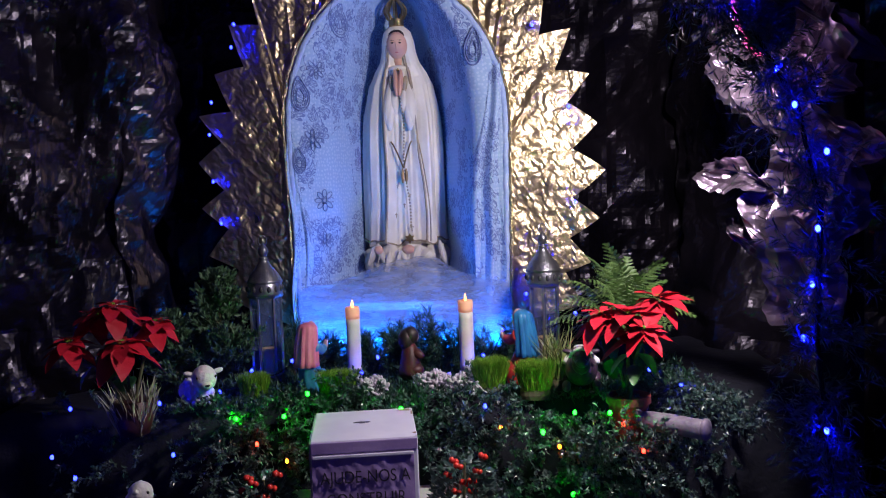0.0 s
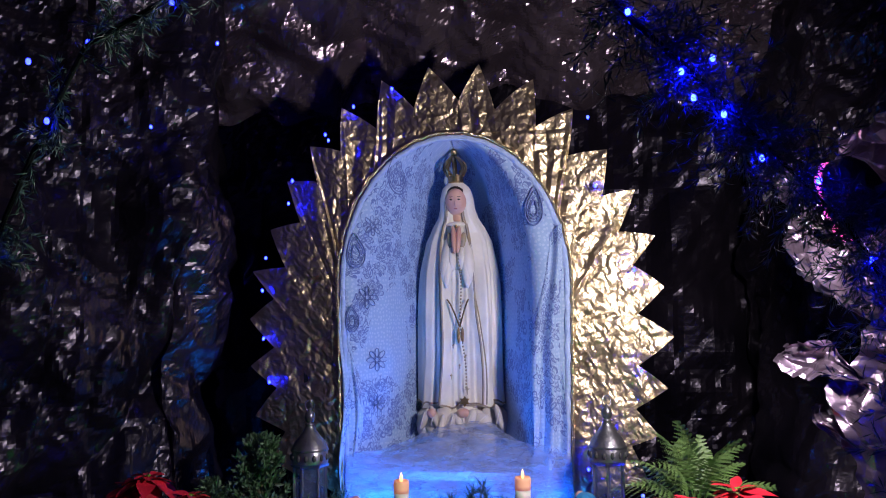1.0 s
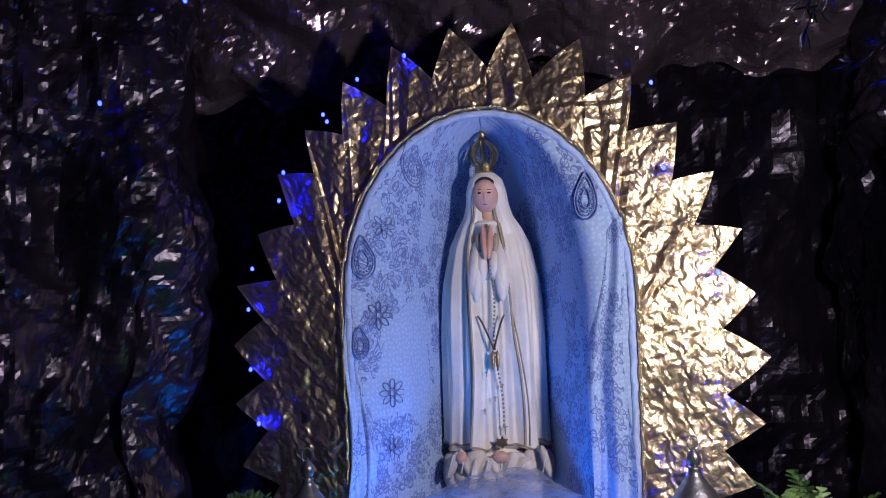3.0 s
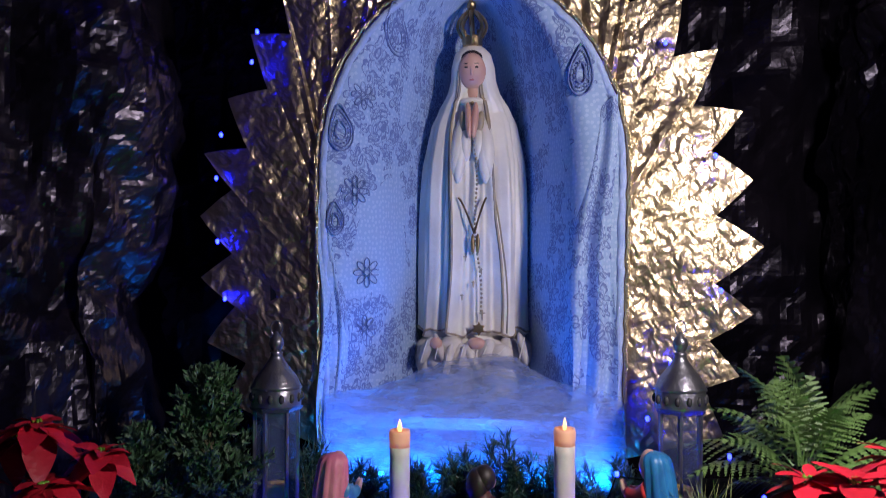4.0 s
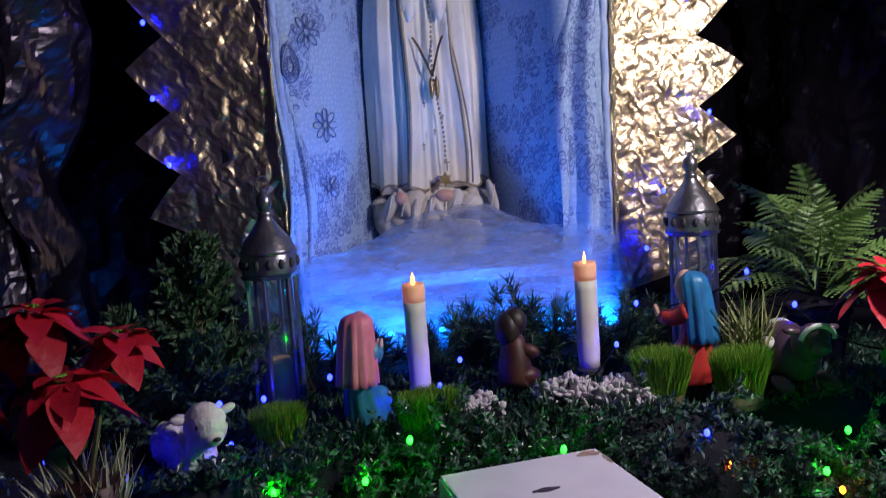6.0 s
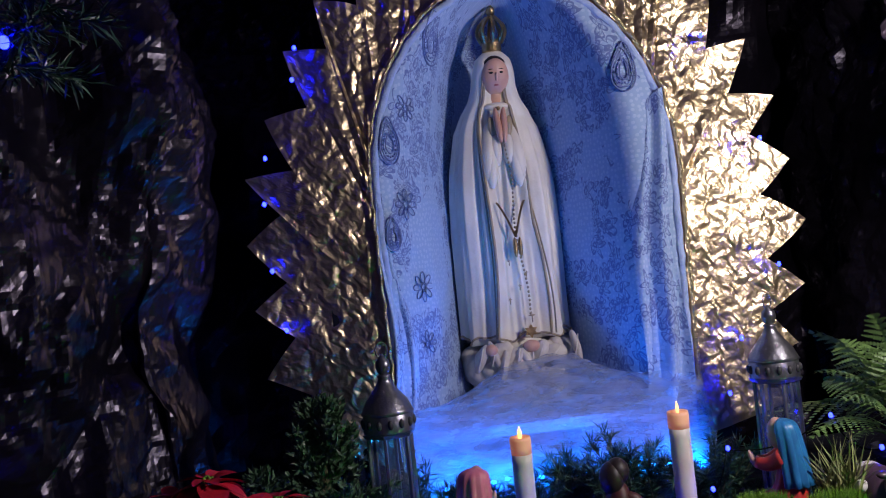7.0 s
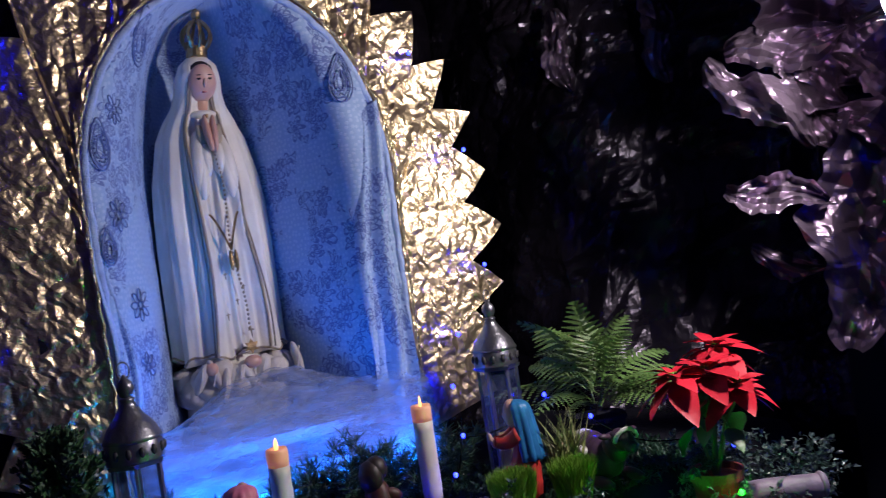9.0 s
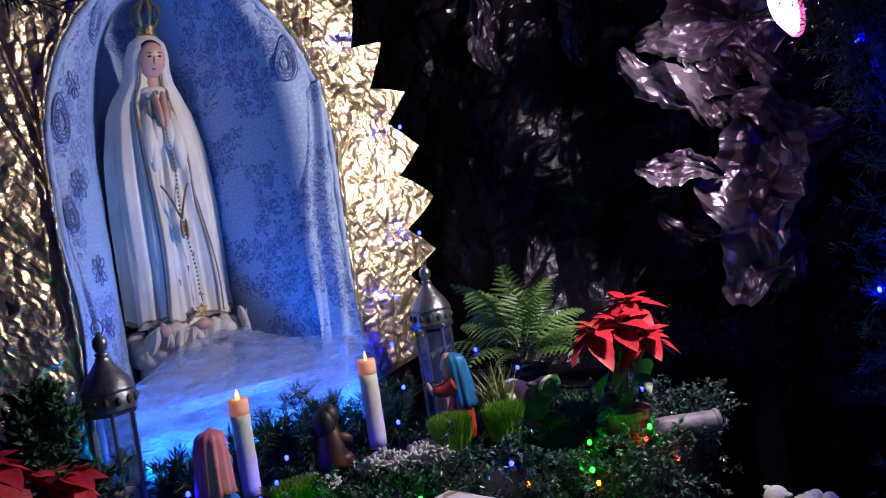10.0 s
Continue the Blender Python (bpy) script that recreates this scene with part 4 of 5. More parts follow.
def kneeling(name, label, x, y, z, turn, veil, dress, lower, h):
    """A kneeling robed figure in one mesh, facing +x before its turn: veil, folded arms, skirt."""
    bm = bmesh.new()
    seg, rows = 36, 30
    spec = [(0.0, 0.044, 0.040), (0.10, 0.046, 0.040), (0.28, 0.040, 0.034), (0.42, 0.030, 0.028), (0.55, 0.027, 0.027), (0.68, 0.028, 0.029), (0.78, 0.018, 0.020)]
    zz, ra, rb = zip(*spec)
    rings = []
    for k in range(rows):
        q = 0.78 * k / (rows - 1)
        a0, b0 = np.interp(q, zz, ra), np.interp(q, zz, rb)
        cx = 0.010 * math.cos(q * 5)
        rings.append([bm.verts.new((cx + a0 * (1 + 0.05 * math.sin(9 * t)) * math.cos(t), b0 * (1 + 0.05 * math.sin(9 * t)) * math.sin(t), q * h)) for t in [2 * math.pi * i / seg for i in range(seg)]])
    for k, (a, b) in enumerate(zip(rings, rings[1:])):
        for i in range(seg):
            fc = bm.faces.new((a[i], a[(i + 1) % seg], b[(i + 1) % seg], b[i]))
            fc.smooth, fc.material_index = True, 2 if k < rows * 0.42 else 1
    bm.faces.new(rings[0][::-1])
    bm.faces.new(rings[-1])
    # head, face and the long veil behind
    blob(bm, (0.012, 0, 0.87 * h), (0.021, 0.020, 0.025), 3, 14, 10)
    blob(bm, (0.031, 0, 0.862 * h), (0.005, 0.004, 0.005), 3, 8, 6)
    vr = []
    n2 = 26
    for k in range(18):
        w = k / 17
        rad = 0.026 * math.sin(min(1, w * 3.2) * math.pi / 2) + 0.010 * w
        vr.append([bm.verts.new((0.004 - 0.016 * w + rad * (1 + (0.04 + 0.13 * w) * math.sin(t * 11)) * math.cos(t), rad * 1.05 * (1 + (0.04 + 0.13 * w) * math.sin(t * 11)) * math.sin(t), h * (1.0 - 0.56 * w * w - 0.06 * w))) for t in [radians(58 + 244 * i / (n2 - 1)) for i in range(n2)]])
    for a, b in zip(vr, vr[1:]):
        for i in range(n2 - 1):
            fc = bm.faces.new((a[i], a[i + 1], b[i + 1], b[i]))
            fc.smooth = True
    # arms reach forward to joined palms
    for s in (-1, 1):
        arm = [(0.004 + 0.056 * w, s * (0.027 - 0.021 * w), h * (0.68 - 0.26 * w + 0.18 * w * w)) for w in np.linspace(0, 1, 10)]
        made = set(bm.faces)
        tube(arm, 0.015, 12, bm, 0.62)
        for fc in bm.faces:
            if fc not in made:
                fc.material_index, fc.smooth = 1, True
        blob(bm, (0.068, s * 0.004, h * 0.62), (0.006, 0.005, 0.016), 3, 10, 8, (0, 28, 0))
        blob(bm, (0.030, s * 0.020, h * 0.16), (0.034, 0.018, 0.026), 2, 12, 8)
    ob = part(name, bm, [veil, dress, lower, "skin"])
    so = ob.modifiers.new("thickness", "SOLIDIFY")
    so.thickness = 0.002
    ob.matrix_world = pose(x, y, z, 0, 0, turn) @ Matrix.Diagonal((0.72, 0.72, 1, 1))
    return tagged(ob, label, "figurine", "kneeling figurines on the table")


kneeling("figurine", "painted kneeling figurine in pink veil and blue dress", -0.322, 1.985, 1.035, 48, "pink", "blue", "teal", 0.160)
kneeling("figurine", "painted kneeling figurine in blue veil and red robe", 0.168, 1.945, 1.048, 146, "veil_blue", "robe_red", "robe_red", 0.165)


def crib_figure(x, y, z):
    bm = bmesh.new()
    lathe([(0.040, 0), (0.042, 0.012), (0.034, 0.05), (0.026, 0.085), (0.016, 0.10)], 22, 0.85, bm)
    for fc in bm.faces:
        fc.smooth, fc.material_index = True, 1
    blob(bm, (0, -0.004, 0.122), (0.025, 0.025, 0.028), 0, 16, 12)
    blob(bm, (0.004, -0.022, 0.118), (0.014, 0.008, 0.018), 2, 12, 8)
    blob(bm, (0.003, 0.010, 0.108), (0.030, 0.024, 0.036), 0, 14, 10)
    for s in (-1, 1):
        blob(bm, (s * 0.022, -0.020, 0.066), (0.012, 0.024, 0.014), 3, 10, 8, (20, 0, s * 30))
        blob(bm, (s * 0.024, -0.014, 0.018), (0.020, 0.026, 0.018), 1, 10, 8)
    ob = part("figurine", bm, ["hair", "brown", "skin", "brown"])
    ob.matrix_world = pose(x, y, z, 0, 0, 100) @ Matrix.Scale(0.76, 4)
    return tagged(ob, "dark-haired painted figurine in a brown robe", "figurine", "kneeling figurines on the table")


crib_figure(-0.090, 2.005, 1.062)


def sheep(x, y, z, turn, size, label, lying=False, head=1.0, curls=70):
    bm = bmesh.new()
    rng = random.Random(int(900 * (x + 4)))
    for i in range(curls):
        a, b = rng.uniform(0, 2 * math.pi), math.asin(rng.uniform(-1, 1))
        c = (0.055 * math.cos(a) * math.cos(b), 0.030 * math.sin(a) * math.cos(b), 0.055 + 0.028 * math.sin(b))
        r = rng.uniform(0.009, 0.014)
        blob(bm, c, (r, r, r), 0, 7, 5)
    blob(bm, (0, 0, 0.055), (0.054, 0.030, 0.028), 0, 14, 10)
    for i in range(22):
        w = i / 21
        r = 0.019 - 0.003 * w
        blob(bm, (0.046 + 0.024 * w, rng.uniform(-0.003, 0.003), 0.062 + 0.034 * w), (r, r, r), 0, 8, 6)
    blob(bm, (0.080, 0, 0.102), (0.025 * head, 0.022 * head, 0.024 * head), 0, 20, 14)
    blob(bm, (0.078 + 0.014 * head, 0, 0.103 - 0.008 * head), (0.0145 * head, 0.013 * head, 0.012 * head), 1, 16, 10, (0, 18, 0))
    for s in (-1, 1):
        blob(bm, (0.074, s * 0.025 * head, 0.104 + 0.008 * head), (0.007, 0.012 * head, 0.006), 0, 10, 6, (s * 18, 0, s * -14))
        blob(bm, (0.078 + 0.019 * head, s * 0.0165 * head, 0.103 + 0.004 * head), (0.003, 0.002, 0.0035), 2, 8, 6)
        for lx in (-0.034, 0.036):
            if not lying:
                lathe([(0.007, 0), (0.007, 0.006), (0.006, 0.020), (0.009, 0.05)], 10, 1, bm, (lx, s * 0.016, 0))
    blob(bm, (0.078 + 0.028 * head, 0, 0.103 - 0.010 * head), (0.004, 0.006, 0.003), 2, 8, 6)
    if lying:
        for q in bm.verts:
            q.co.z = max(0.0, q.co.z - 0.028)
    ob = part("sheep", bm, ["wool", "muzzle", "eye"])
    ob.matrix_world = pose(x, y, z, 0, 0, turn) @ Matrix.Scale(size, 4)
    return tagged(ob, label, "sheep figurine", "sheep figurines")


sheep(-0.562, 1.908, 1.036, -62, 0.95, "white woolly sheep figurine lying beside the poinsettia", True, 1.25)


def lamb_cylinder(x, y, z, turn):
    """A smooth pale cylinder lying there, built in a lamb's shape: long body, head and two ears."""
    bm = bmesh.new()
    body = [(-0.060, 0, 0.019), (-0.054, 0, 0.019), (-0.03, 0.001, 0.020), (0.0, 0, 0.020), (0.03, -0.001, 0.019), (0.052, 0, 0.018), (0.058, 0, 0.018)]
    tube(body, 0.019, 16, bm)
    blob(bm, (0.060, 0, 0.019), (0.010, 0.021, 0.021), 0, 14, 10)
    blob(bm, (-0.070, -0.006, 0.026), (0.018, 0.014, 0.014), 0, 14, 10)
    for s in (-1, 1):
        blob(bm, (-0.066, s * 0.014, 0.040), (0.006, 0.012, 0.004), 0, 10, 6, (s * 30, 0, 0))
    for fc in bm.faces:
        fc.smooth = True
    ob = part("sheep", bm, ["lamb"])
    ob.matrix_world = pose(x, y, z, 0, 0, turn)
    return tagged(ob, "pale lamb-shaped cylinder lying beside the red-brown pot", "sheep figurine", "sheep figurines")


lamb_cylinder(0.425, 1.622, 1.012, -38)

low_left, low_right = (-0.60, 1.56), (0.52, 1.42)
for (px, py), hgt in ((low_left, 0.862), (low_right, 0.835)):
    st = empty("side_step", px, py, 0, 8)
    tagged(st, "small dark cloth-covered step before the table", "step", "side steps")
    part("body", box(bmesh.new(), (0, 0, hgt / 2), (0.24, 0.20, hgt), bevel=0.008), "backdrop", st)
sheep(low_left[0] - 0.05, low_left[1], 0.862, 10, 0.9, "white sheep figurine standing low before the table")
sheep(low_right[0] - 0.05, low_right[1], 0.835, 160, 0.9, "white sheep figurine standing low before the table")


def cow(x, y, z, turn):
    bm = bmesh.new()
    blob(bm, (0, 0, 0.048), (0.062, 0.040, 0.042), 0, 20, 14)
    blob(bm, (-0.030, 0, 0.052), (0.040, 0.042, 0.044), 0, 16, 12)
    blob(bm, (0.055, 0, 0.075), (0.026, 0.024, 0.030), 0, 14, 10, (0, -30, 0))
    blob(bm, (0.080, 0, 0.092), (0.028, 0.020, 0.020), 0, 14, 10, (0, 22, 0))
    blob(bm, (0.102, 0, 0.082), (0.013, 0.014, 0.012), 0, 12, 8)
    for s in (-1, 1):
        blob(bm, (0.066, s * 0.030, 0.102), (0.007, 0.015, 0.006), 0, 10, 6, (s * 10, 0, 0))
        blob(bm, (0.092, s * 0.018, 0.098), (0.003, 0.002, 0.003), 2, 8, 6)
        blob(bm, (0.046, s * 0.036, 0.014), (0.036, 0.011, 0.012), 0, 10, 8)
        blob(bm, (-0.046, s * 0.036, 0.016), (0.034, 0.014, 0.014), 0, 10, 8)
        blob(bm, (-0.006, s * 0.034, 0.066), (0.020, 0.010, 0.012), 1, 10, 8, (s * 40, 0, 20))
    blob(bm, (-0.045, 0, 0.090), (0.016, 0.018, 0.007), 1, 10, 8)
    made = set(bm.faces)
    tube([(0.088 + 0.006 * math.sin(q), 0.026 * math.cos(q), 0.090 + 0.024 * math.sin(q)) for q in np.linspace(0.1, math.pi - 0.1, 15)], 0.0042, 8, bm)
    for fc in bm.faces:
        if fc not in made:
            fc.material_index, fc.smooth = 1, True
    ob = part("cow", bm, ["cow", "wool", "eye"])
    ob.matrix_world = pose(x, y, z, 0, 0, turn) @ Matrix.Scale(0.9, 4)
    return tagged(ob, "dark brown and white cow figurine lying on the table", "cow figurine")


cow(0.290, 1.885, 1.046, 262)

# ---------------------------------------------------------------- plants


def bract_mesh(name, mat, L, W):
    """A pointed oval leaf with a keel and a drooping tip."""
    P, F = [], []
    n = 8
    for i in range(n):
        t = i / (n - 1)
        w = W * math.sin(math.pi * min(1, t ** 0.8)) ** 0.8 * (1 - 0.25 * t) + (0.0006 if 0 < t < 1 else 0)
        y = -0.22 * L * t * t
        wave = 0.05 * W * math.sin(t * 9)
        P += [(L * t, -w, y + 0.22 * w + wave), (L * t, 0, y), (L * t, w, y + 0.22 * w - wave)]
    for i in range(n - 1):
        a, b = 3 * i, 3 * i + 3
        F += [(a, a + 1, b + 1, b), (a + 1, a + 2, b + 2, b + 1)]
    me = bpy.data.meshes.new(name)
    me.from_pydata(P, [], F)
    me.materials.append(M[mat])
    me.polygons.foreach_set("use_smooth", [True] * len(me.polygons))
    return me


BRACTS = [bract_mesh("bract", "red", L, W) for L, W in ((0.092, 0.027), (0.075, 0.023), (0.055, 0.017))]
NARROW = [bract_mesh("bract", "red", L, W) for L, W in ((0.098, 0.024), (0.080, 0.020), (0.058, 0.014))]
LEAVES = [bract_mesh("leaf", "leaf_green", L, W) for L, W in ((0.085, 0.030), (0.070, 0.024))]


def poinsettia(x, y, z, heads, label, pot, seed, green=10, bracts=BRACTS, lift=0):
    c = empty("poinsettia", x, y, z)
    tagged(c, label, "poinsettia", "poinsettias")
    rng = random.Random(seed)
    low = 0.0
    if pot == "clay":
        part("pot", lathe([(0.030, 0.0), (0.040, 0.070), (0.044, 0.071), (0.044, 0.086), (0.039, 0.086), (0.036, 0.076)], 24), "terracotta", c, "red-brown clay pot", smooth=False)
        low = 0.078
    else:
        part("pot", lathe([(0.030, 0.0), (0.036, 0.02), (0.040, 0.07), (0.036, 0.072)], 20), "brown", c, "dark red pot", smooth=True)
        n = 190
        a = np.array([rng.uniform(0, 6.28) for _ in range(n)])
        r = np.array([rng.uniform(0.018, 0.034) for _ in range(n)])
        b = np.stack([r * np.cos(a), r * np.sin(a), np.array([rng.uniform(-0.01, 0.03) for _ in range(n)])], 1)
        w = np.stack([0.25 * np.cos(a), 0.25 * np.sin(a), np.ones(n)], 1) + np.array([[rng.uniform(-0.15, 0.15) for _ in range(3)] for _ in range(n)])
        leaf_cloud("dry_grass", b, w, 0.082, 0.0016, "straw", c, "pale dry grass blades round the pot", seed=seed)["kind"] = "stuff"
        low = 0.06
    for hx, hy, hz, size in heads:
        part("stem", tube([(0, 0, low - 0.01), (hx * 0.5, hy * 0.5, low + (hz - low) * 0.6), (hx, hy, hz - 0.005)], 0.0035, 6), "stem", c)
        for ring, (count, drop, sc) in enumerate(((6, 26 - lift, 1.0), (7, 6 - lift, 0.9), (6, -18 - lift, 0.75))):
            for k in range(count):
                ob = put("bract", bracts[min(2, ring + (rng.random() < 0.3))], c)
                yaw = 360 * k / count + ring * 31 + rng.uniform(-14, 14)
                s = size * sc * rng.uniform(0.85, 1.15)
                ob.matrix_basis = pose(hx, hy, hz + 0.006 * ring, 0, 0, yaw) @ pose(0.004, 0, 0, rng.uniform(-18, 18), drop + rng.uniform(-10, 12), 0) @ Matrix.Scale(s, 4)
        bm = bmesh.new()
        for k in range(7):
            blob(bm, (hx + rng.uniform(-0.006, 0.006), hy + rng.uniform(-0.006, 0.006), hz + 0.012), (0.003, 0.003, 0.004), 0, 6, 5)
        part("flower_buds", bm, "grass", c, "tiny yellow-green buds")
    for k in range(green):
        ob = put("leaf", LEAVES[k % 2], c)
        hx, hy, hz, _ = heads[k % len(heads)]
        f = rng.uniform(0.45, 0.85)
        ob.matrix_basis = pose(hx * f, hy * f, low + (hz - low) * f, 0, 0, rng.uniform(0, 360)) @ pose(0, 0, 0, rng.uniform(-20, 20), rng.uniform(20, 55), 0) @ Matrix.Scale(rng.uniform(0.55, 0.9), 4)
    return c


poinsettia(-0.650, 1.755, 1.015, [(-0.005, -0.030, 0.185, 1.05), (-0.035, 0.015, 0.255, 0.9), (-0.115, -0.02, 0.190, 0.7), (0.045, 0.03, 0.215, 0.8), (-0.075, 0.03, 0.235, 0.75)],
           "red poinsettia with pale dry grass round its pot", "vase", 3, 6)
poinsettia(0.352, 1.690, 0.990, [(0.00, -0.01, 0.240, 1.05), (0.065, 0.02, 0.265, 1.0), (-0.045, 0.02, 0.235, 0.9), (0.02, -0.05, 0.215, 0.85)],
           "red poinsettia in a red-brown clay pot", "clay", 8, 9, NARROW, 8)


def frond_mesh(seed, L):
    """A fern frond: a bent rib with paired, toothed side leaflets."""
    rng = random.Random(seed)
    P, F = [], []

    def quad(a, b, c, d):
        k = len(P)
        P.extend([a, b, c, d])
        F.append((k, k + 1, k + 2, k + 3))

    def rib(t):
        return Vector((L * t, 0, 0.30 * L * math.sin(t * 2.2) - 0.16 * L * t * t))

    n = 12
    for i in range(40):
        a, b = rib(i / 40), rib((i + 1) / 40)
        w = 0.0016 * (1 - i / 44)
        quad(a + Vector((0, -w, 0)), b + Vector((0, -w, 0)), b + Vector((0, w, 0)), a + Vector((0, w, 0)))
    for i in range(n):
        t = 0.16 + 0.83 * i / n
        c = rib(t)
        size = 0.50 * L * (1 - t) ** 0.8 * min(1.0, 3.2 * (t - 0.02)) * rng.uniform(0.85, 1.12)
        for s in (-1, 1):
            d = Vector((0.55, s, -0.22 + rng.uniform(-0.1, 0.1))).normalized()
            m = 8
            for j in range(m):
                u0 = j / m
                w = 0.034 * L * (1 - u0) ** 0.75 * rng.uniform(0.8, 1.15) + 0.0007
                p = c + d * size * u0 + Vector((0, 0, -0.18 * size * u0 * u0))
                fw = Vector((1, -0.35 * s, 0)).normalized()
                for q in (-1, 1):
                    tip = p + fw * q * w + d * size * 0.10
                    quad(p, p + d * size / m * 0.95, tip, p + fw * q * w * 0.45)
    me = bpy.data.meshes.new("frond")
    me.from_pydata([tuple(p) for p in P], [], F)
    me.materials.append(M["fern"])
    return me


def fern(x, y, z):
    c = empty("fern", x, y, z)
    tagged(c, "green potted fern with arching lacy fronds", "fern")
    part("pot", lathe([(0.036, 0.0), (0.048, 0.085), (0.052, 0.087), (0.050, 0.096), (0.043, 0.090)], 20), "cloth_dark", c, "dark pot")
    kinds = [frond_mesh(s, L) for s, L in ((1, 0.19), (2, 0.17), (3, 0.15))]
    rng = random.Random(12)
    for k in range(32):
        ob = put("frond", kinds[k % 3], c)
        yaw = 360 * k * 0.381966 + rng.uniform(-28, 28)
        rise = 52 - 2.1 * k
        stem = 0.05 + 0.05 * rng.random()
        ob.matrix_basis = pose(0.020 * math.cos(radians(yaw)), 0.020 * math.sin(radians(yaw)), 0.080 + stem * (1 - k / 60), 0, 0, yaw) @ pose(0, 0, 0, rng.uniform(-38, 38), -rise - rng.uniform(-12, 12), 0) @ Matrix.Scale(rng.uniform(0.75, 1.08), 4)
    for yaw, rise, size in ((205, 72, 1.05), (60, 66, 0.85), (255, 55, 0.8)):
        ob = put("frond", kinds[1], c)
        ob.matrix_basis = pose(0.0, 0.0, 0.15, 0, 0, yaw) @ pose(0, 0, 0, 15, -rise, 0) @ Matrix.Scale(size, 4)
    return c


fern(0.400, 1.985, 1.036)


def bush(x, y, z, h, label, seed, n=2600):
    c = empty("cypress_bush", x, y, z)
    tagged(c, label, "bush")
    rng = np.random.default_rng(seed)
    bm = tube([(0, 0, 0), (0.004, 0.003, h * 0.5), (0, 0, h * 0.92)], 0.006, 7, taper=0.3)
    base, way, size = [], [], []
    for k in range(62):
        t = rng.uniform(0.08, 1.0)
        a = rng.uniform(0, 2 * math.pi)
        L = h * (0.40 * (1 - t) ** 0.7 + 0.07) * rng.uniform(0.7, 1.25)
        o = np.array((0, 0, h * t * 0.92))
        d = np.array((math.cos(a), math.sin(a), 0.55 + 0.9 * t))
        d /= np.linalg.norm(d)
        tube([Vector(o), Vector(o + d * L * 0.9)], 0.002, 5, bm, 0.4)
        m = n // 62
        u = rng.uniform(0.1, 1.0, m)
        base.append(o + d * L * u[:, None] + rng.normal(0, 0.004, (m, 3)))
        way.append(d * 0.9 + rng.normal(0, 0.55, (m, 3)) + np.array((0, 0, 0.25)))
        size.append(0.010 + 0.014 * (1 - u) + rng.uniform(0, 0.006, m))
    part("trunk", bm, "stem", c)
    leaf_cloud("crown", np.concatenate(base), np.concatenate(way), np.concatenate(size), 0.0032, "leaf_bush", c, "small feathery green sprays", seed=seed)
    return c


bush(-0.545, 2.055, 1.035, 0.285, "feathery green cypress bush beside the lantern", 31, 6500)
bush(-0.640, 2.010, 1.035, 0.190, "low feathery green bush behind the poinsettia", 33, 2400)


def grass_tuft(x, y, w, d, h, turn, label, n=2000, tall=False, z=1.036):
    c = empty("grass_tray", x, y, z, turn)
    tagged(c, label, "grass", "clumps of sprouted grass")
    soil = bmesh.new()
    part("soil_block", lathe([(0.9, 0), (1.0, 0.010), (0.95, 0.022)], 18, 1.0, soil), "stem", c, "dark root block").scale = (w / 2, d / 2, 1)
    rng = np.random.default_rng(int(1000 * (x + 3)))
    a, r = rng.uniform(0, 2 * math.pi, n), np.sqrt(rng.uniform(0, 1, n))
    b = np.stack([w / 2 * r * np.cos(a), d / 2 * r * np.sin(a), np.full(n, 0.018)], 1)
    spread = 0.22 if tall else 0.10
    wy = np.stack([spread * r * np.cos(a), spread * r * np.sin(a), np.ones(n)], 1) + rng.normal(0, 0.10 if tall else 0.07, (n, 3))
    leaf_cloud("blade_tuft", b, wy, h, 0.0012 if not tall else 0.002, "grass" if not tall else "straw_green", c, "", seed=int(1000 * (y + 3)), bend=0.25 if not tall else 0.6)["kind"] = "stuff"
    return c


M["straw_green"] = material("tall_grass", (0.20, 0.24, 0.07), 0.5, 0, (0.28, 0.30, 0.12), 20, vary=0.3, island=True)
grass_tuft(-0.440, 1.925, 0.058, 0.046, 0.044, 0, "bright green block of sprouted grass beside the lantern", 5200, z=1.024)
grass_tuft(-0.246, 1.872, 0.070, 0.050, 0.043, 5, "bright green block of sprouted grass beside the pink-veiled figurine", 6500)
grass_tuft(0.090, 1.885, 0.064, 0.048, 0.054, -5, "bright green block of sprouted grass before the red-robed figurine", 6500)
grass_tuft(0.184, 1.842, 0.066, 0.046, 0.054, 3, "bright green block of sprouted grass beside the cow figurine", 6500)
grass_tuft(0.240, 1.915, 0.034, 0.030, 0.105, 0, "tuft of taller pale green grass behind the cow", 120, True)


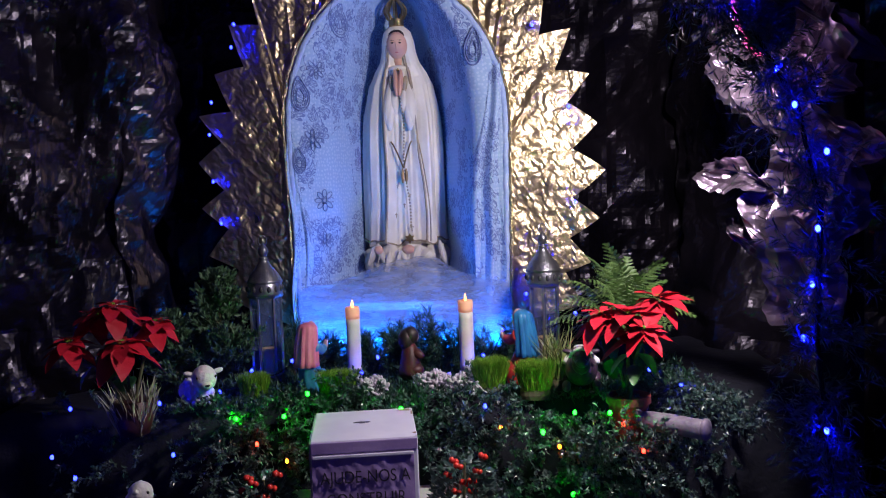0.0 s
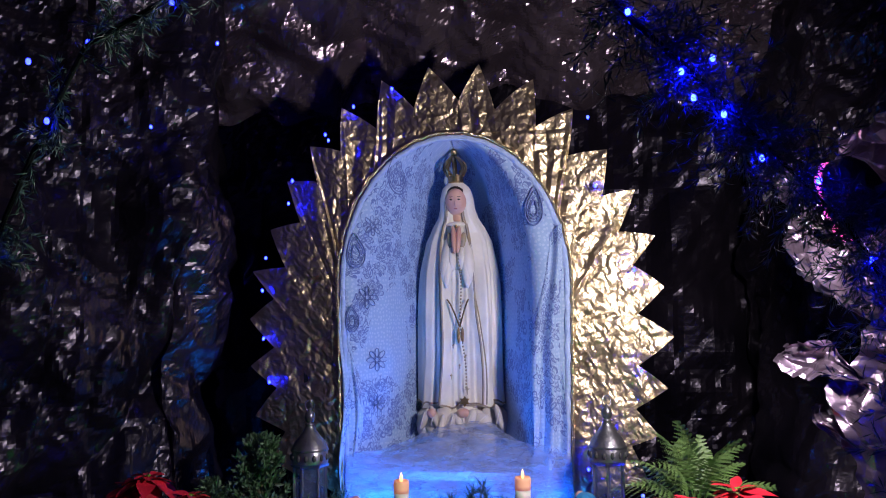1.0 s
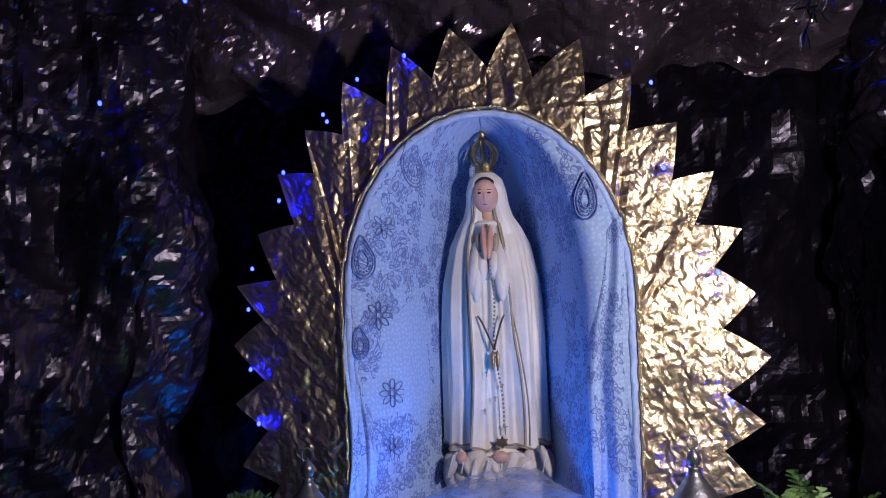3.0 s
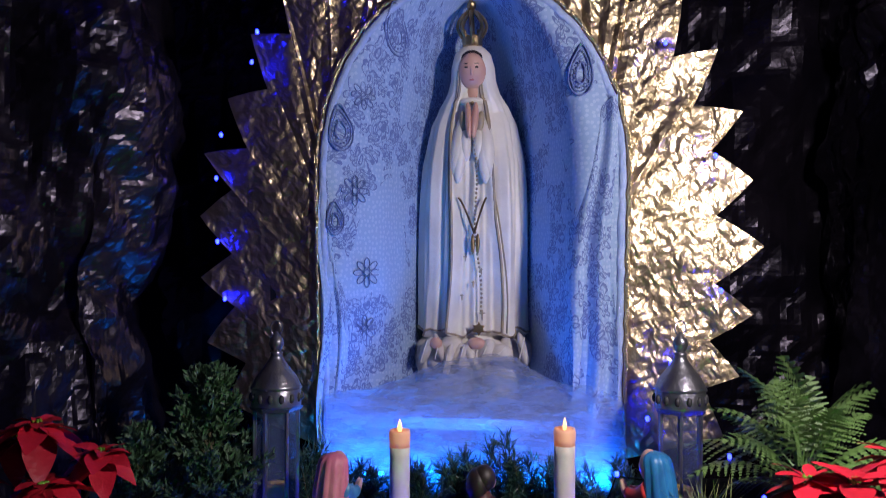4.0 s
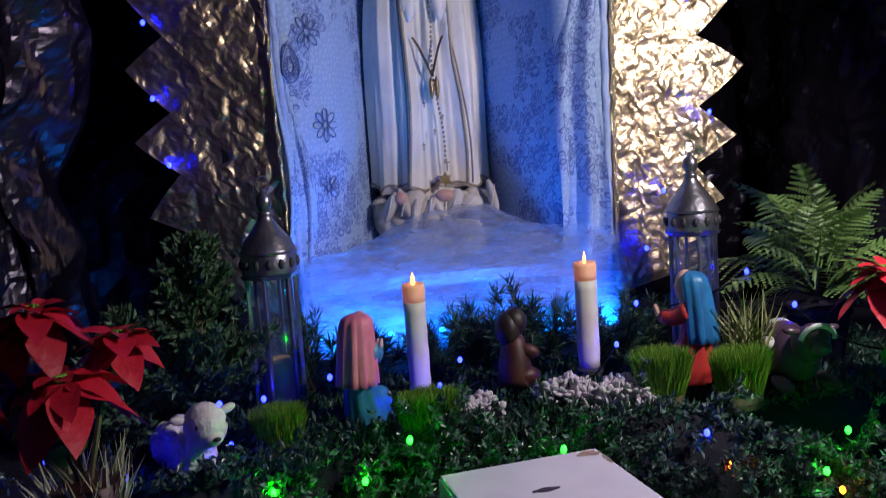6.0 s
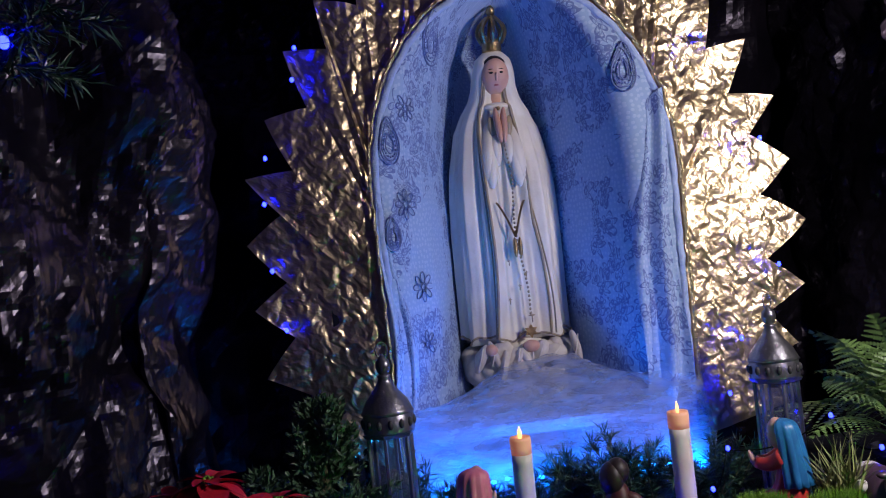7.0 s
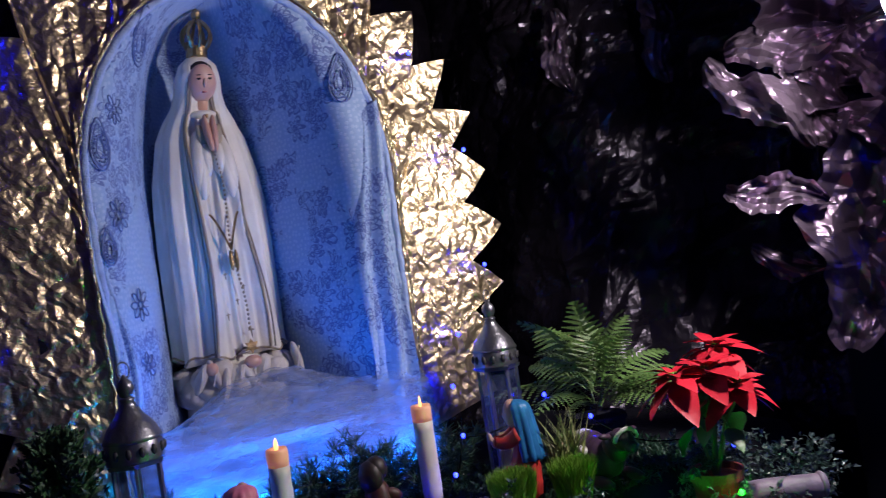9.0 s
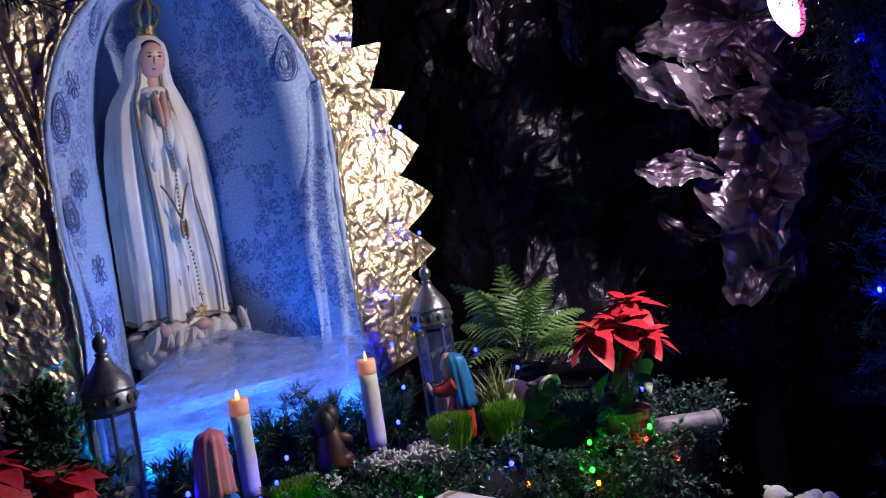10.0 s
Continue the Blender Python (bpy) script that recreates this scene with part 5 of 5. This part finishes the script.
def flower_clump(x, y, z, w, d, h, seed, n):
    c = empty("white_flowers", x, y, z)
    tagged(c, "clump of small white artificial flowers", "flowers", "white flower clumps")
    rng = random.Random(seed)
    mesh_ = None
    for k in range(n):
        if mesh_ is None:
            bm = bmesh.new()
            for j in range(6):
                a = radians(60 * j)
                blob(bm, (0.0055 * math.cos(a), 0.0055 * math.sin(a), 0.001), (0.0052, 0.0036, 0.0015), 0, 7, 5, (0, -18, 60 * j))
            blob(bm, (0, 0, 0.002), (0.0025, 0.0025, 0.002), 0, 6, 5)
            ob = part("blossom", bm, "petal", c)
            mesh_ = ob.data
        else:
            ob = put("blossom", mesh_, c)
        a, r = rng.uniform(0, 6.28), math.sqrt(rng.uniform(0, 1))
        hz = h * (1 - 0.6 * r * r) * rng.uniform(0.75, 1.1)
        ob.matrix_basis = pose(w / 2 * r * math.cos(a), d / 2 * r * math.sin(a), hz, rng.uniform(-5, 75), rng.uniform(-40, 40), rng.uniform(0, 360)) @ Matrix.Scale(rng.uniform(1.1, 2.1), 4)
    q = np.random.default_rng(seed)
    m = 160
    b = np.stack([q.uniform(-w / 2, w / 2, m), q.uniform(-d / 2, d / 2, m), np.zeros(m)], 1)
    leaf_cloud("stem_tuft", b, q.normal(0, 0.3, (m, 3)) + (0, 0, 1), h, 0.0018, "leaf", c, seed=seed)["kind"] = "stuff"
    return c


flower_clump(-0.176, 1.905, 1.036, 0.060, 0.05, 0.040, 1, 34)
flower_clump(-0.035, 1.935, 1.036, 0.085, 0.06, 0.040, 2, 48)
flower_clump(0.035, 1.900, 1.036, 0.105, 0.07, 0.036, 3, 56)


def garland():
    """Frosted boxwood-like garland along the table's front edge, hanging in uneven swags."""
    rng = np.random.default_rng(77)
    base, way = [], []
    stems = []
    for k in range(900):
        x = rng.uniform(-0.86, 0.62)
        if (x < -0.50 and rng.uniform() < 0.82) or (x > 0.44 and rng.uniform() < 0.55):
            continue
        edge = 1.825 - 0.10 * math.exp(-((x - 0.30) / 0.20) ** 2) - 0.03 * math.sin(x * 9)
        drop = 0.10 + 0.10 * (0.5 + 0.5 * math.sin(x * 14 + 1)) + (0.14 if x > 0.16 else 0.0) * (0.5 + 0.5 * math.sin(x * 23))
        if -0.30 < x < 0.02:
            drop *= 0.65
        t = rng.uniform(0, 1)
        z = 1.055 - drop * t ** 1.3 + 0.03 * math.sin(x * 21) * (1 - t)
        y = edge - 0.045 * t + rng.normal(0, 0.024) * (1 - 0.4 * t) + 0.035 * (1 - t) * rng.uniform(0, 1)
        o = np.array((x, y, z))
        d = np.array((rng.normal(0, 0.6), -0.7 + rng.normal(0, 0.4), rng.normal(0.15 - 0.7 * t, 0.5)))
        d /= np.linalg.norm(d)
        L = rng.uniform(0.030, 0.065)
        m = 40
        u = rng.uniform(0.0, 1.0, m)
        base.append(o + d * L * u[:, None])
        way.append(d * 0.6 + rng.normal(0, 0.7, (m, 3)))
    return np.concatenate(base), np.concatenate(way)


gb, gw = garland()
gl = leaf_cloud("garland", gb, gw, 0.0120, 0.0027, "leaf", seed=9, bend=0.3)
tagged(gl, "dense frosted green artificial garland along the table edge", "garland", kind="stuff")


def right_trail():
    rng = np.random.default_rng(99)
    base, way = [], []
    for k in range(190):
        a, t = rng.uniform(0, 6.28), rng.uniform(0, 1)
        o = np.array((0.50 + 0.10 * math.cos(a) * math.sqrt(t), 1.72 + 0.10 * math.sin(a), 1.00 + 0.08 * rng.uniform(0, 1) * (1 - 0.5 * t)))
        if k > 95:
            o = np.array((rng.uniform(0.24, 0.47), rng.uniform(1.600, 1.650), rng.uniform(0.93, 1.030)))
        d = rng.normal(0, 0.6, 3) + (0.2, -0.2, 0.3)
        d /= np.linalg.norm(d)
        u = rng.uniform(0, 1, 22)
        base.append(o + d * 0.055 * u[:, None])
        way.append(d * 0.6 + rng.normal(0, 0.7, (22, 3)))
    return np.concatenate(base), np.concatenate(way)


gb, gw = right_trail()
tr = leaf_cloud("garland", gb, gw, 0.0120, 0.0027, "leaf", seed=19, bend=0.3)
tagged(tr, "loose end of frosted green garland beside the poinsettia", "garland", kind="stuff")


def pine_sprigs():
    """Dark pine sprigs standing in a row before the tulle."""
    rng = np.random.default_rng(41)
    spots = [(-0.385, 0.075, 4), (-0.34, 0.06, 3), (-0.285, 0.05, 3), (-0.20, 0.045, 3), (-0.165, 0.06, 4), (-0.125, 0.045, 3), (-0.095, 0.085, 5), (-0.045, 0.060, 4), (-0.015, 0.100, 5), (0.03, 0.065, 4), (0.09, 0.055, 3), (0.14, 0.06, 3), (0.19, 0.05, 3)]
    for x, h, n in spots:
        c = empty("pine_sprig", x, 2.150 + 0.02 * math.sin(40 * x), 1.036)
        tagged(c, "short dark green pine sprig before the tulle", "pine sprig", "row of pine sprigs")
        bm = bmesh.new()
        base, way = [], []
        for k in range(2 * n):
            d = np.array((rng.normal(0, 0.5), rng.normal(-0.1, 0.3), 1.0))
            d /= np.linalg.norm(d)
            L = (h + 0.055) * rng.uniform(0.75, 1.05)
            tube([Vector((0, 0, 0)), Vector(d * L)], 0.0018, 5, bm, 0.4)
            m = 130
            u = rng.uniform(0.15, 1.0, m)
            base.append(d * L * u[:, None])
            way.append(d * 0.75 + rng.normal(0, 0.55, (m, 3)))
        part("twig", bm, "stem", c)
        leaf_cloud("needle_tuft", np.concatenate(base), np.concatenate(way), 0.026, 0.0012, "leaf_pine", c, seed=int(500 + 100 * x))


pine_sprigs()


def table_moss():
    rng = np.random.default_rng(61)
    n = 15000
    x, y = rng.uniform(-0.66, 0.56, n), rng.uniform(1.83, 2.17, n)
    b = np.stack([x, y, 1.034 + 0.022 * rng.uniform(0, 1, n) * (0.5 + 0.5 * np.sin(x * 17 + y * 11))], 1)
    return b, rng.normal(0, 0.7, (n, 3)) + (0, -0.2, 0.7)


mb, mw = table_moss()
ms = leaf_cloud("greenery", mb, mw, 0.016, 0.0024, "leaf_pine", seed=62)
tagged(ms, "dark green sprigs strewn over the table top", "greenery", kind="stuff")


def berry_plant(x, y, z, h, seed):
    c = empty("berry_plant", x, y, z)
    tagged(c, "small bushy plant with red berries on the white stand", "berry plant", "berry plants")
    part("pot", lathe([(0.024, 0), (0.030, 0.038), (0.032, 0.040), (0.030, 0.044), (0.026, 0.040)], 18), "cloth_dark", c, "small dark pot")
    rng = np.random.default_rng(seed)
    n = 420
    a, t = rng.uniform(0, 6.28, n), rng.uniform(0, 1, n)
    r = 0.050 * np.sqrt(rng.uniform(0.05, 1, n))
    b = np.stack([r * np.cos(a), r * np.sin(a), 0.04 + h * t * (1 - 8 * r ** 2 / 0.05)], 1)
    leaf_cloud("foliage", b, np.stack([np.cos(a), np.sin(a), rng.normal(0.3, 0.5, n)], 1), 0.020, 0.0055, "leaf", c, seed=seed)["kind"] = "stuff"
    bm = tube([(0, 0, 0.03), (0.004, 0, 0.04 + h * 0.8)], 0.003, 6)
    part("stem", bm, "stem", c)
    first = None
    for k in range(9):
        p = (0.040 * math.cos(k * 2.4) * (0.4 + 0.07 * k), -0.012 - 0.028 * abs(math.sin(k * 1.7)), 0.045 + h * (0.25 + 0.09 * k))
        if first is None:
            bm = bmesh.new()
            for q in range(3):
                blob(bm, (0.005 * math.cos(q * 2.1), 0.005 * math.sin(q * 2.1), 0.002 * q), (0.0058, 0.0058, 0.0056), 0, 8, 6)
            ob = part("berry", bm, "berry", c)
            first = ob.data
        else:
            ob = put("berry", first, c)
        ob.location = p
    return c


berry_plant(0.018, 1.560, 0.872, 0.100, 5)
berry_plant(-0.345, 1.530, 0.872, 0.090, 6)

# ---------------------------------------------------------------- the donation box


def donation_box():
    c = empty("donation_box", -0.163, 1.604, 0.872, 5.0)
    tagged(c, "white card donation box wrapped in a printed lilac sheet", "donation box")
    w, d, h = 0.190, 0.198, 0.188
    part("carton", box(bmesh.new(), (0, 0, h / 2), (w, d, h), bevel=0.0025), "paper", c)
    sheet = bmesh.new()
    nx, nz = 40, 30
    grid = [[sheet.verts.new((-w / 2 + 0.002 + (w - 0.010) * i / (nx - 1), -d / 2 - 0.0035 - 0.0022 * max(0, math.sin(i * 0.9 + j * 0.33) * math.sin(i * 0.31 + j * 0.7)), 0.004 + 0.160 * j / (nz - 1))) for j in range(nz)] for i in range(nx)]
    for i in range(nx - 1):
        for j in range(nz - 1):
            sheet.faces.new((grid[i][j], grid[i + 1][j], grid[i + 1][j + 1], grid[i][j + 1])).smooth = True
    part("printed_sheet", sheet, "film", c, "wrinkled lilac printed sheet under film")
    part("top_band", box(bmesh.new(), (0, -d / 2 - 0.002, 0.1755), (w - 0.002, 0.003, 0.020), bevel=0.0008), "film", c, "dark lilac tape along the upper edge")
    part("fold_edge", box(bmesh.new(), (-0.002, -d / 2 - 0.0062, 0.1605), (w - 0.012, 0.003, 0.006), bevel=0.0012), "paper", c, "pale folded edge of the sheet")
    part("side_band", box(bmesh.new(), (-w / 2 - 0.0015, 0, h / 2), (0.002, d - 0.006, h - 0.006), bevel=0.0006), "film", c)
    # No opening is cut: a black plate paints the shade inside the slot.
    slot = bmesh.new()
    n = 28
    ring = []
    for i in range(n):
        a = 2 * math.pi * i / n
        ring.append(slot.verts.new((0.016 * math.cos(a), 0.0052 * math.sin(a) * (1 - 0.5 * abs(math.cos(a))), 0)))
    slot.faces.new(ring)
    e = bmesh.ops.extrude_face_region(slot, geom=list(slot.faces))
    for q in e["geom"]:
        if isinstance(q, bmesh.types.BMVert):
            q.co.z += 0.0012
    part("slot", slot, "ink", c, "torn coin slot, its inner shade a black plate").location = (-0.004, 0.010, h - 0.0002)
    rng = random.Random(2)
    for x, y, a, b in ((0.080, 0.084, 0.017, 0.011), (0.096, 0.060, 0.007, 0.017), (0.099, 0.012, 0.004, 0.008), (0.092, -0.078, 0.009, 0.006), (0.097, -0.095, 0.006, 0.006), (-0.098, 0.095, 0.006, 0.004)):
        bm = bmesh.new()
        ring = [bm.verts.new((x + a * rng.uniform(0.5, 1.1) * math.cos(2 * math.pi * i / 14), y + b * rng.uniform(0.5, 1.1) * math.sin(2 * math.pi * i / 14), h + 0.0006)) for i in range(14)]
        for q in ring:
            q.co.x, q.co.y = min(w / 2 - 0.001, max(-w / 2, q.co.x)), min(d / 2 - 0.001, max(-d / 2, q.co.y))
        bm.faces.new(ring)
        part("scuff", bm, "worn", c, "worn brown patch of bare card")
    for line, z, size in (("AJUDE-NOS A", 0.112, 0.032), ("CONSTRUIR", 0.072, 0.032)):
        cu = bpy.data.curves.new("lettering", "FONT")
        cu.body, cu.size, cu.align_x, cu.extrude = line, size, "CENTER", 0.0004
        tmp = bpy.data.objects.new("lettering", cu)
        scene.collection.objects.link(tmp)
        me = bpy.data.meshes.new_from_object(tmp.evaluated_get(bpy.context.evaluated_depsgraph_get()))
        bpy.data.objects.remove(tmp)
        me.materials.clear()
        me.materials.append(M["ink"])
        ob = put("lettering", me, c, "black printed capitals")
        ob.matrix_basis = pose(0.0, -d / 2 - 0.0068, z, 90, 0, 0) @ Matrix.Diagonal((0.80, 1, 1, 1))
    return c


donation_box()

# ---------------------------------------------------------------- the lamp and the foil about it


def flood_lamp():
    c = new("flood_lamp")
    c.matrix_world = look(LAMP, AIM)
    tagged(c, "round led flood lamp with a pink lit rim", "lamp")
    part("housing", lathe([(0.030, 0.016), (0.054, 0.018), (0.058, 0.024), (0.058, 0.048), (0.048, 0.060), (0.030, 0.070)], 32), "lamp_body", c, "black round housing", smooth=False)
    part("face", lathe([(0.050, 0.014), (0.047, 0.007), (0.036, 0.000), (0.020, -0.005), (0.001, -0.007)], 32), "lamp_face", c, "bright white lamp glass")
    tor = [(0.056 * math.cos(q), 0.056 * math.sin(q), 0.016) for q in np.linspace(0, 2 * math.pi, 41)]
    part("rim", tube(tor, 0.0042, 8), "lamp_rim", c, "glowing pink rim", smooth=True)
    inv = c.matrix_world.inverted()
    part("bracket", tube([(0, 0, 0.066), (0, 0, 0.085), inv @ Vector((0.66, 1.52, 1.76)), inv @ Vector((0.715, 1.645, 1.77))], 0.006, 8), "lamp_body", c)
    return c


flood_lamp()


def foil_lobe(a, b, wide, depth, curl, seed):
    """A torn, crumpled leaf of foil from a to b (across, up), bulging and creased along its length."""
    nu, nv = 76, 120
    (ax, az), (bx, bz) = a, b
    long_ = math.hypot(bx - ax, bz - az)
    dx, dz = (bx - ax) / long_, (bz - az) / long_
    u, v = np.meshgrid(np.linspace(-1, 1, nu), np.linspace(0, 1, nv), indexing="ij")
    rag = 0.16 * np.sin(v * 9 + seed) + 0.10 * np.sin(v * 23 + 2 * seed) + 0.05 * np.sin(v * 51 + seed)
    half = wide / 2 * (np.sin(np.clip(v * 0.93 + 0.055, 0, 1) * math.pi) ** 0.6) * (1 + rag)
    p, q = (v * long_).ravel(), (u * half).ravel()
    q = q + 0.012 * np.sin(p * 31 + seed)
    ridge = 0.006 * np.abs(((u * 1.7 + v * 0.9 + 0.3 * seed) % 1.0) - 0.5).ravel() * 2
    y = depth + curl * (u.ravel() ** 2) * wide - 0.03 * np.sin(v.ravel() * math.pi) + ridge
    y = y + facets(p, q, ((0.072, 0.032), (0.036, 0.017), (0.016, 0.0040)), seed)
    return np.stack([ax + p * dx - q * dz, y, az + p * dz + q * dx], -1), grid_faces(nu, nv)


def foil_cluster():
    c = empty("foil_rock", 0.60, 1.62, 0, -58.5)
    tagged(c, "crumpled foil rock hanging beside the flood lamp, lamplight in its pinkish silver", "foil rock")
    part("post", box(bmesh.new(), (0.06, 0.14, 1.2), (0.06, 0.06, 2.4), bevel=0.005), "backdrop", c, "dark upright post behind the foil")
    lobes = (((0.02, 1.90), (0.115, 1.66), 0.20, 0.05, -0.15, 1), ((-0.095, 1.745), (0.10, 1.745), 0.075, 0.00, 0.25, 2), ((-0.01, 1.725), (0.085, 1.635), 0.075, 0.03, -0.2, 3),
             ((-0.132, 1.745), (0.035, 1.575), 0.078, -0.01, 0.3, 4), ((-0.122, 1.525), (0.035, 1.470), 0.062, -0.02, -0.3, 5), ((0.115, 1.61), (0.048, 1.215), 0.165, 0.02, -0.2, 6),
             ((0.155, 1.53), (0.105, 1.23), 0.11, 0.00, 0.2, 7), ((0.065, 1.605), (0.255, 1.53), 0.075, 0.01, -0.25, 8), ((0.080, 1.705), (0.185, 1.645), 0.065, 0.00, 0.2, 9),
             ((-0.100, 1.405), (0.020, 1.36), 0.050, 0.02, 0.2, 10), ((0.115, 1.80), (0.185, 1.68), 0.085, 0.04, -0.2, 11), ((0.045, 1.635), (0.090, 1.515), 0.060, 0.02, 0.2, 12))
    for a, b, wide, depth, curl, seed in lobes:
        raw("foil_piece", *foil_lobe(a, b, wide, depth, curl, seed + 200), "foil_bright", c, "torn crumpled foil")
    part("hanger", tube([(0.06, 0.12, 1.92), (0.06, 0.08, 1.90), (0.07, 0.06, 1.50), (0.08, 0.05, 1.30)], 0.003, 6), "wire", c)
    # Strips added where the wall foil catches lamplight, the glint in their lighter tone.
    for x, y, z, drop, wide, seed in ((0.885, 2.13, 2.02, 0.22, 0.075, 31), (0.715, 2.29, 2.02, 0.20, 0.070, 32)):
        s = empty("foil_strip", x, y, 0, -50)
        tagged(s, "torn foil strip on the dark rock wall, lamp glint in its colour", "foil", "foil strips")
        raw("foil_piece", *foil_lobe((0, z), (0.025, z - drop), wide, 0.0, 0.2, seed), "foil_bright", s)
    return c


foil_cluster()

# ---------------------------------------------------------------- string lights

BULB = None


def string_light(name, label, points, mat, cable=True, sag=0.02):
    global BULB
    c = new(name)
    tagged(c, label, "string lights", "string lights")
    if BULB is None:
        BULB = {}
    if mat not in BULB:
        bm = bmesh.new()
        blob(bm, (0, 0, 0), (0.0038, 0.0038, 0.0048), 0, 8, 6)
        me = bpy.data.meshes.new("bulb")
        bm.to_mesh(me)
        bm.free()
        me.materials.append(M[mat])
        BULB[mat] = me
    for p in points:
        put("bulb", BULB[mat], c).location = p
    if cable and len(points) > 1:
        path = []
        for a, b in zip(points, points[1:]):
            for k in range(6):
                w = k / 6
                path.append((a[0] + (b[0] - a[0]) * w, a[1] + (b[1] - a[1]) * w + 0.006, a[2] + (b[2] - a[2]) * w - sag * math.sin(math.pi * w) - 0.004))
        path.append((points[-1][0], points[-1][1] + 0.006, points[-1][2] - 0.004))
        part("cable", tube(path, 0.0014, 5), "wire", c)
    return c


string_light("string_lights", "blue string lights along the edge of the gold sunburst",
             [(-0.585, 2.285, 1.42), (-0.600, 2.285, 1.530), (-0.602, 2.283, 1.652), (-0.592, 2.28, 1.735), (-0.530, 2.268, 1.872), (-0.520, 2.268, 1.93), (-0.425, 2.262, 2.03), (-0.433, 2.262, 2.045), (-0.36, 2.262, 2.115), (-0.26, 2.25, 2.155)], "bulb_blue", False)
string_light("string_lights", "blue string lights along the edge of the gold sunburst",
             [(0.225, 2.215, 2.06), (0.237, 2.205, 1.889), (0.320, 2.180, 1.683), (0.330, 2.180, 1.445), (0.245, 2.19, 1.315), (0.20, 2.17, 1.22)], "bulb_blue", False)
string_light("string_lights", "blue string lights in the greenery behind the candles",
             [(-0.46, 2.00, 1.085), (-0.365, 2.00, 1.105), (-0.255, 1.98, 1.062), (-0.205, 2.01, 1.07), (-0.168, 2.03, 1.10), (0.0, 2.0, 1.06), (0.082, 2.03, 1.095), (0.13, 2.06, 1.15), (0.30, 2.02, 1.19), (0.325, 1.93, 1.15), (0.42, 1.80, 1.10), (0.47, 1.74, 1.08)], "bulb_blue")
string_light("string_lights", "blue string lights low before the table",
             [(-0.80, 1.80, 1.06), (-0.70, 1.80, 1.10), (-0.625, 1.84, 1.055), (-0.515, 1.93, 1.105), (-0.50, 1.86, 1.07), (-0.55, 1.68, 0.99), (-0.78, 1.66, 1.0), (-0.72, 1.62, 0.97), (0.07, 1.72, 1.055), (0.42, 1.62, 1.04)], "bulb_blue", False)
RIGHT = [(0.13, 1.18, 2.00), (0.235, 1.19, 1.90), (0.30, 1.20, 1.84), (0.36, 1.24, 1.79), (0.46, 1.27, 1.70), (0.505, 1.24, 1.60), (0.530, 1.22, 1.45), (0.550, 1.28, 1.25), (0.570, 1.28, 1.05), (0.575, 1.29, 0.85)]
LEFT = [(-0.33, 1.22, 2.10), (-0.443, 1.25, 2.035), (-0.565, 1.25, 1.97), (-0.63, 1.27, 1.87), (-0.705, 1.30, 1.74), (-0.735, 1.31, 1.68)]


def pine_garland(path, seed, label, n, reach=0.065):
    """A thin dark pine garland along a line of the front arch, with its wire."""
    g = new("pine_garland")
    tagged(g, label, "garland", "pine garlands of the front arch")
    part("wire", tube(path, 0.004, 6), "wire", g)
    rng = np.random.default_rng(seed)
    pts = np.array(path)
    base, way = [], []
    for k in range(n):
        w = rng.uniform(0, len(pts) - 1.001)
        i = int(w)
        o = pts[i] + (pts[i + 1] - pts[i]) * (w - i)
        d = rng.normal(0, 1, 3) + (0, 0, -0.2)
        d /= np.linalg.norm(d)
        u = rng.uniform(0, 1, 34)
        base.append(o + d * rng.uniform(0.03, reach) * u[:, None])
        way.append(d * 0.8 + rng.normal(0, 0.55, (34, 3)))
    leaf_cloud("needle_tuft", np.concatenate(base), np.concatenate(way), 0.020, 0.0011, "leaf_pine", g, seed=seed)["kind"] = "stuff"


pine_garland(RIGHT, 83, "shaggy dark pine garland with blue lights beside the lamp", 420, 0.12)
pine_garland(LEFT, 85, "thin dark pine garland with blue lights on the arch", 62)
string_light("string_lights", "blue string lights wound into the pine garland",
             [(-0.443, 1.25, 2.027), (-0.562, 1.25, 1.974), (-0.648, 1.25, 1.950), (-0.620, 1.25, 1.865), (-0.731, 1.30, 1.694)], "bulb_blue", False)
string_light("string_lights", "blue string lights wound into the pine garland",
             [(0.170, 1.18, 1.965), (0.235, 1.186, 1.888), (0.275, 1.19, 1.905), (0.285, 1.185, 1.832), (0.250, 1.19, 1.855), (0.349, 1.25, 1.787), (0.420, 1.25, 1.755), (0.483, 1.255, 1.650), (0.486, 1.200, 1.595), (0.530, 1.20, 1.53), (0.513, 1.190, 1.425), (0.530, 1.25, 1.34), (0.533, 1.290, 1.254), (0.555, 1.26, 1.12), (0.545, 1.26, 1.00)], "bulb_blue_wall", False)
string_light("string_lights", "blue string lights in the dark of the rock wall",
             [(-0.66, 2.10, 2.24), (-0.78, 2.0, 2.02)], "bulb_blue", False)
string_light("string_lights", "green string lights woven into the garland",
             [(-0.452, 1.800, 1.025), (-0.344, 1.765, 1.037), (-0.290, 1.745, 1.087), (-0.101, 1.755, 1.046), (0.176, 1.640, 1.021), (0.247, 1.700, 1.041), (0.299, 1.605, 1.064), (0.23, 1.63, 0.90)], "bulb_green", False)
string_light("string_lights", "orange string lights woven into the garland",
             [(-0.335, 1.725, 0.955), (0.21, 1.66, 0.985), (0.10, 1.72, 1.01)], "bulb_orange", False)
string_light("string_lights", "red string lights woven into the garland",
             [(-0.40, 1.75, 0.985), (0.33, 1.64, 1.03), (0.36, 1.60, 0.99)], "bulb_red", False)
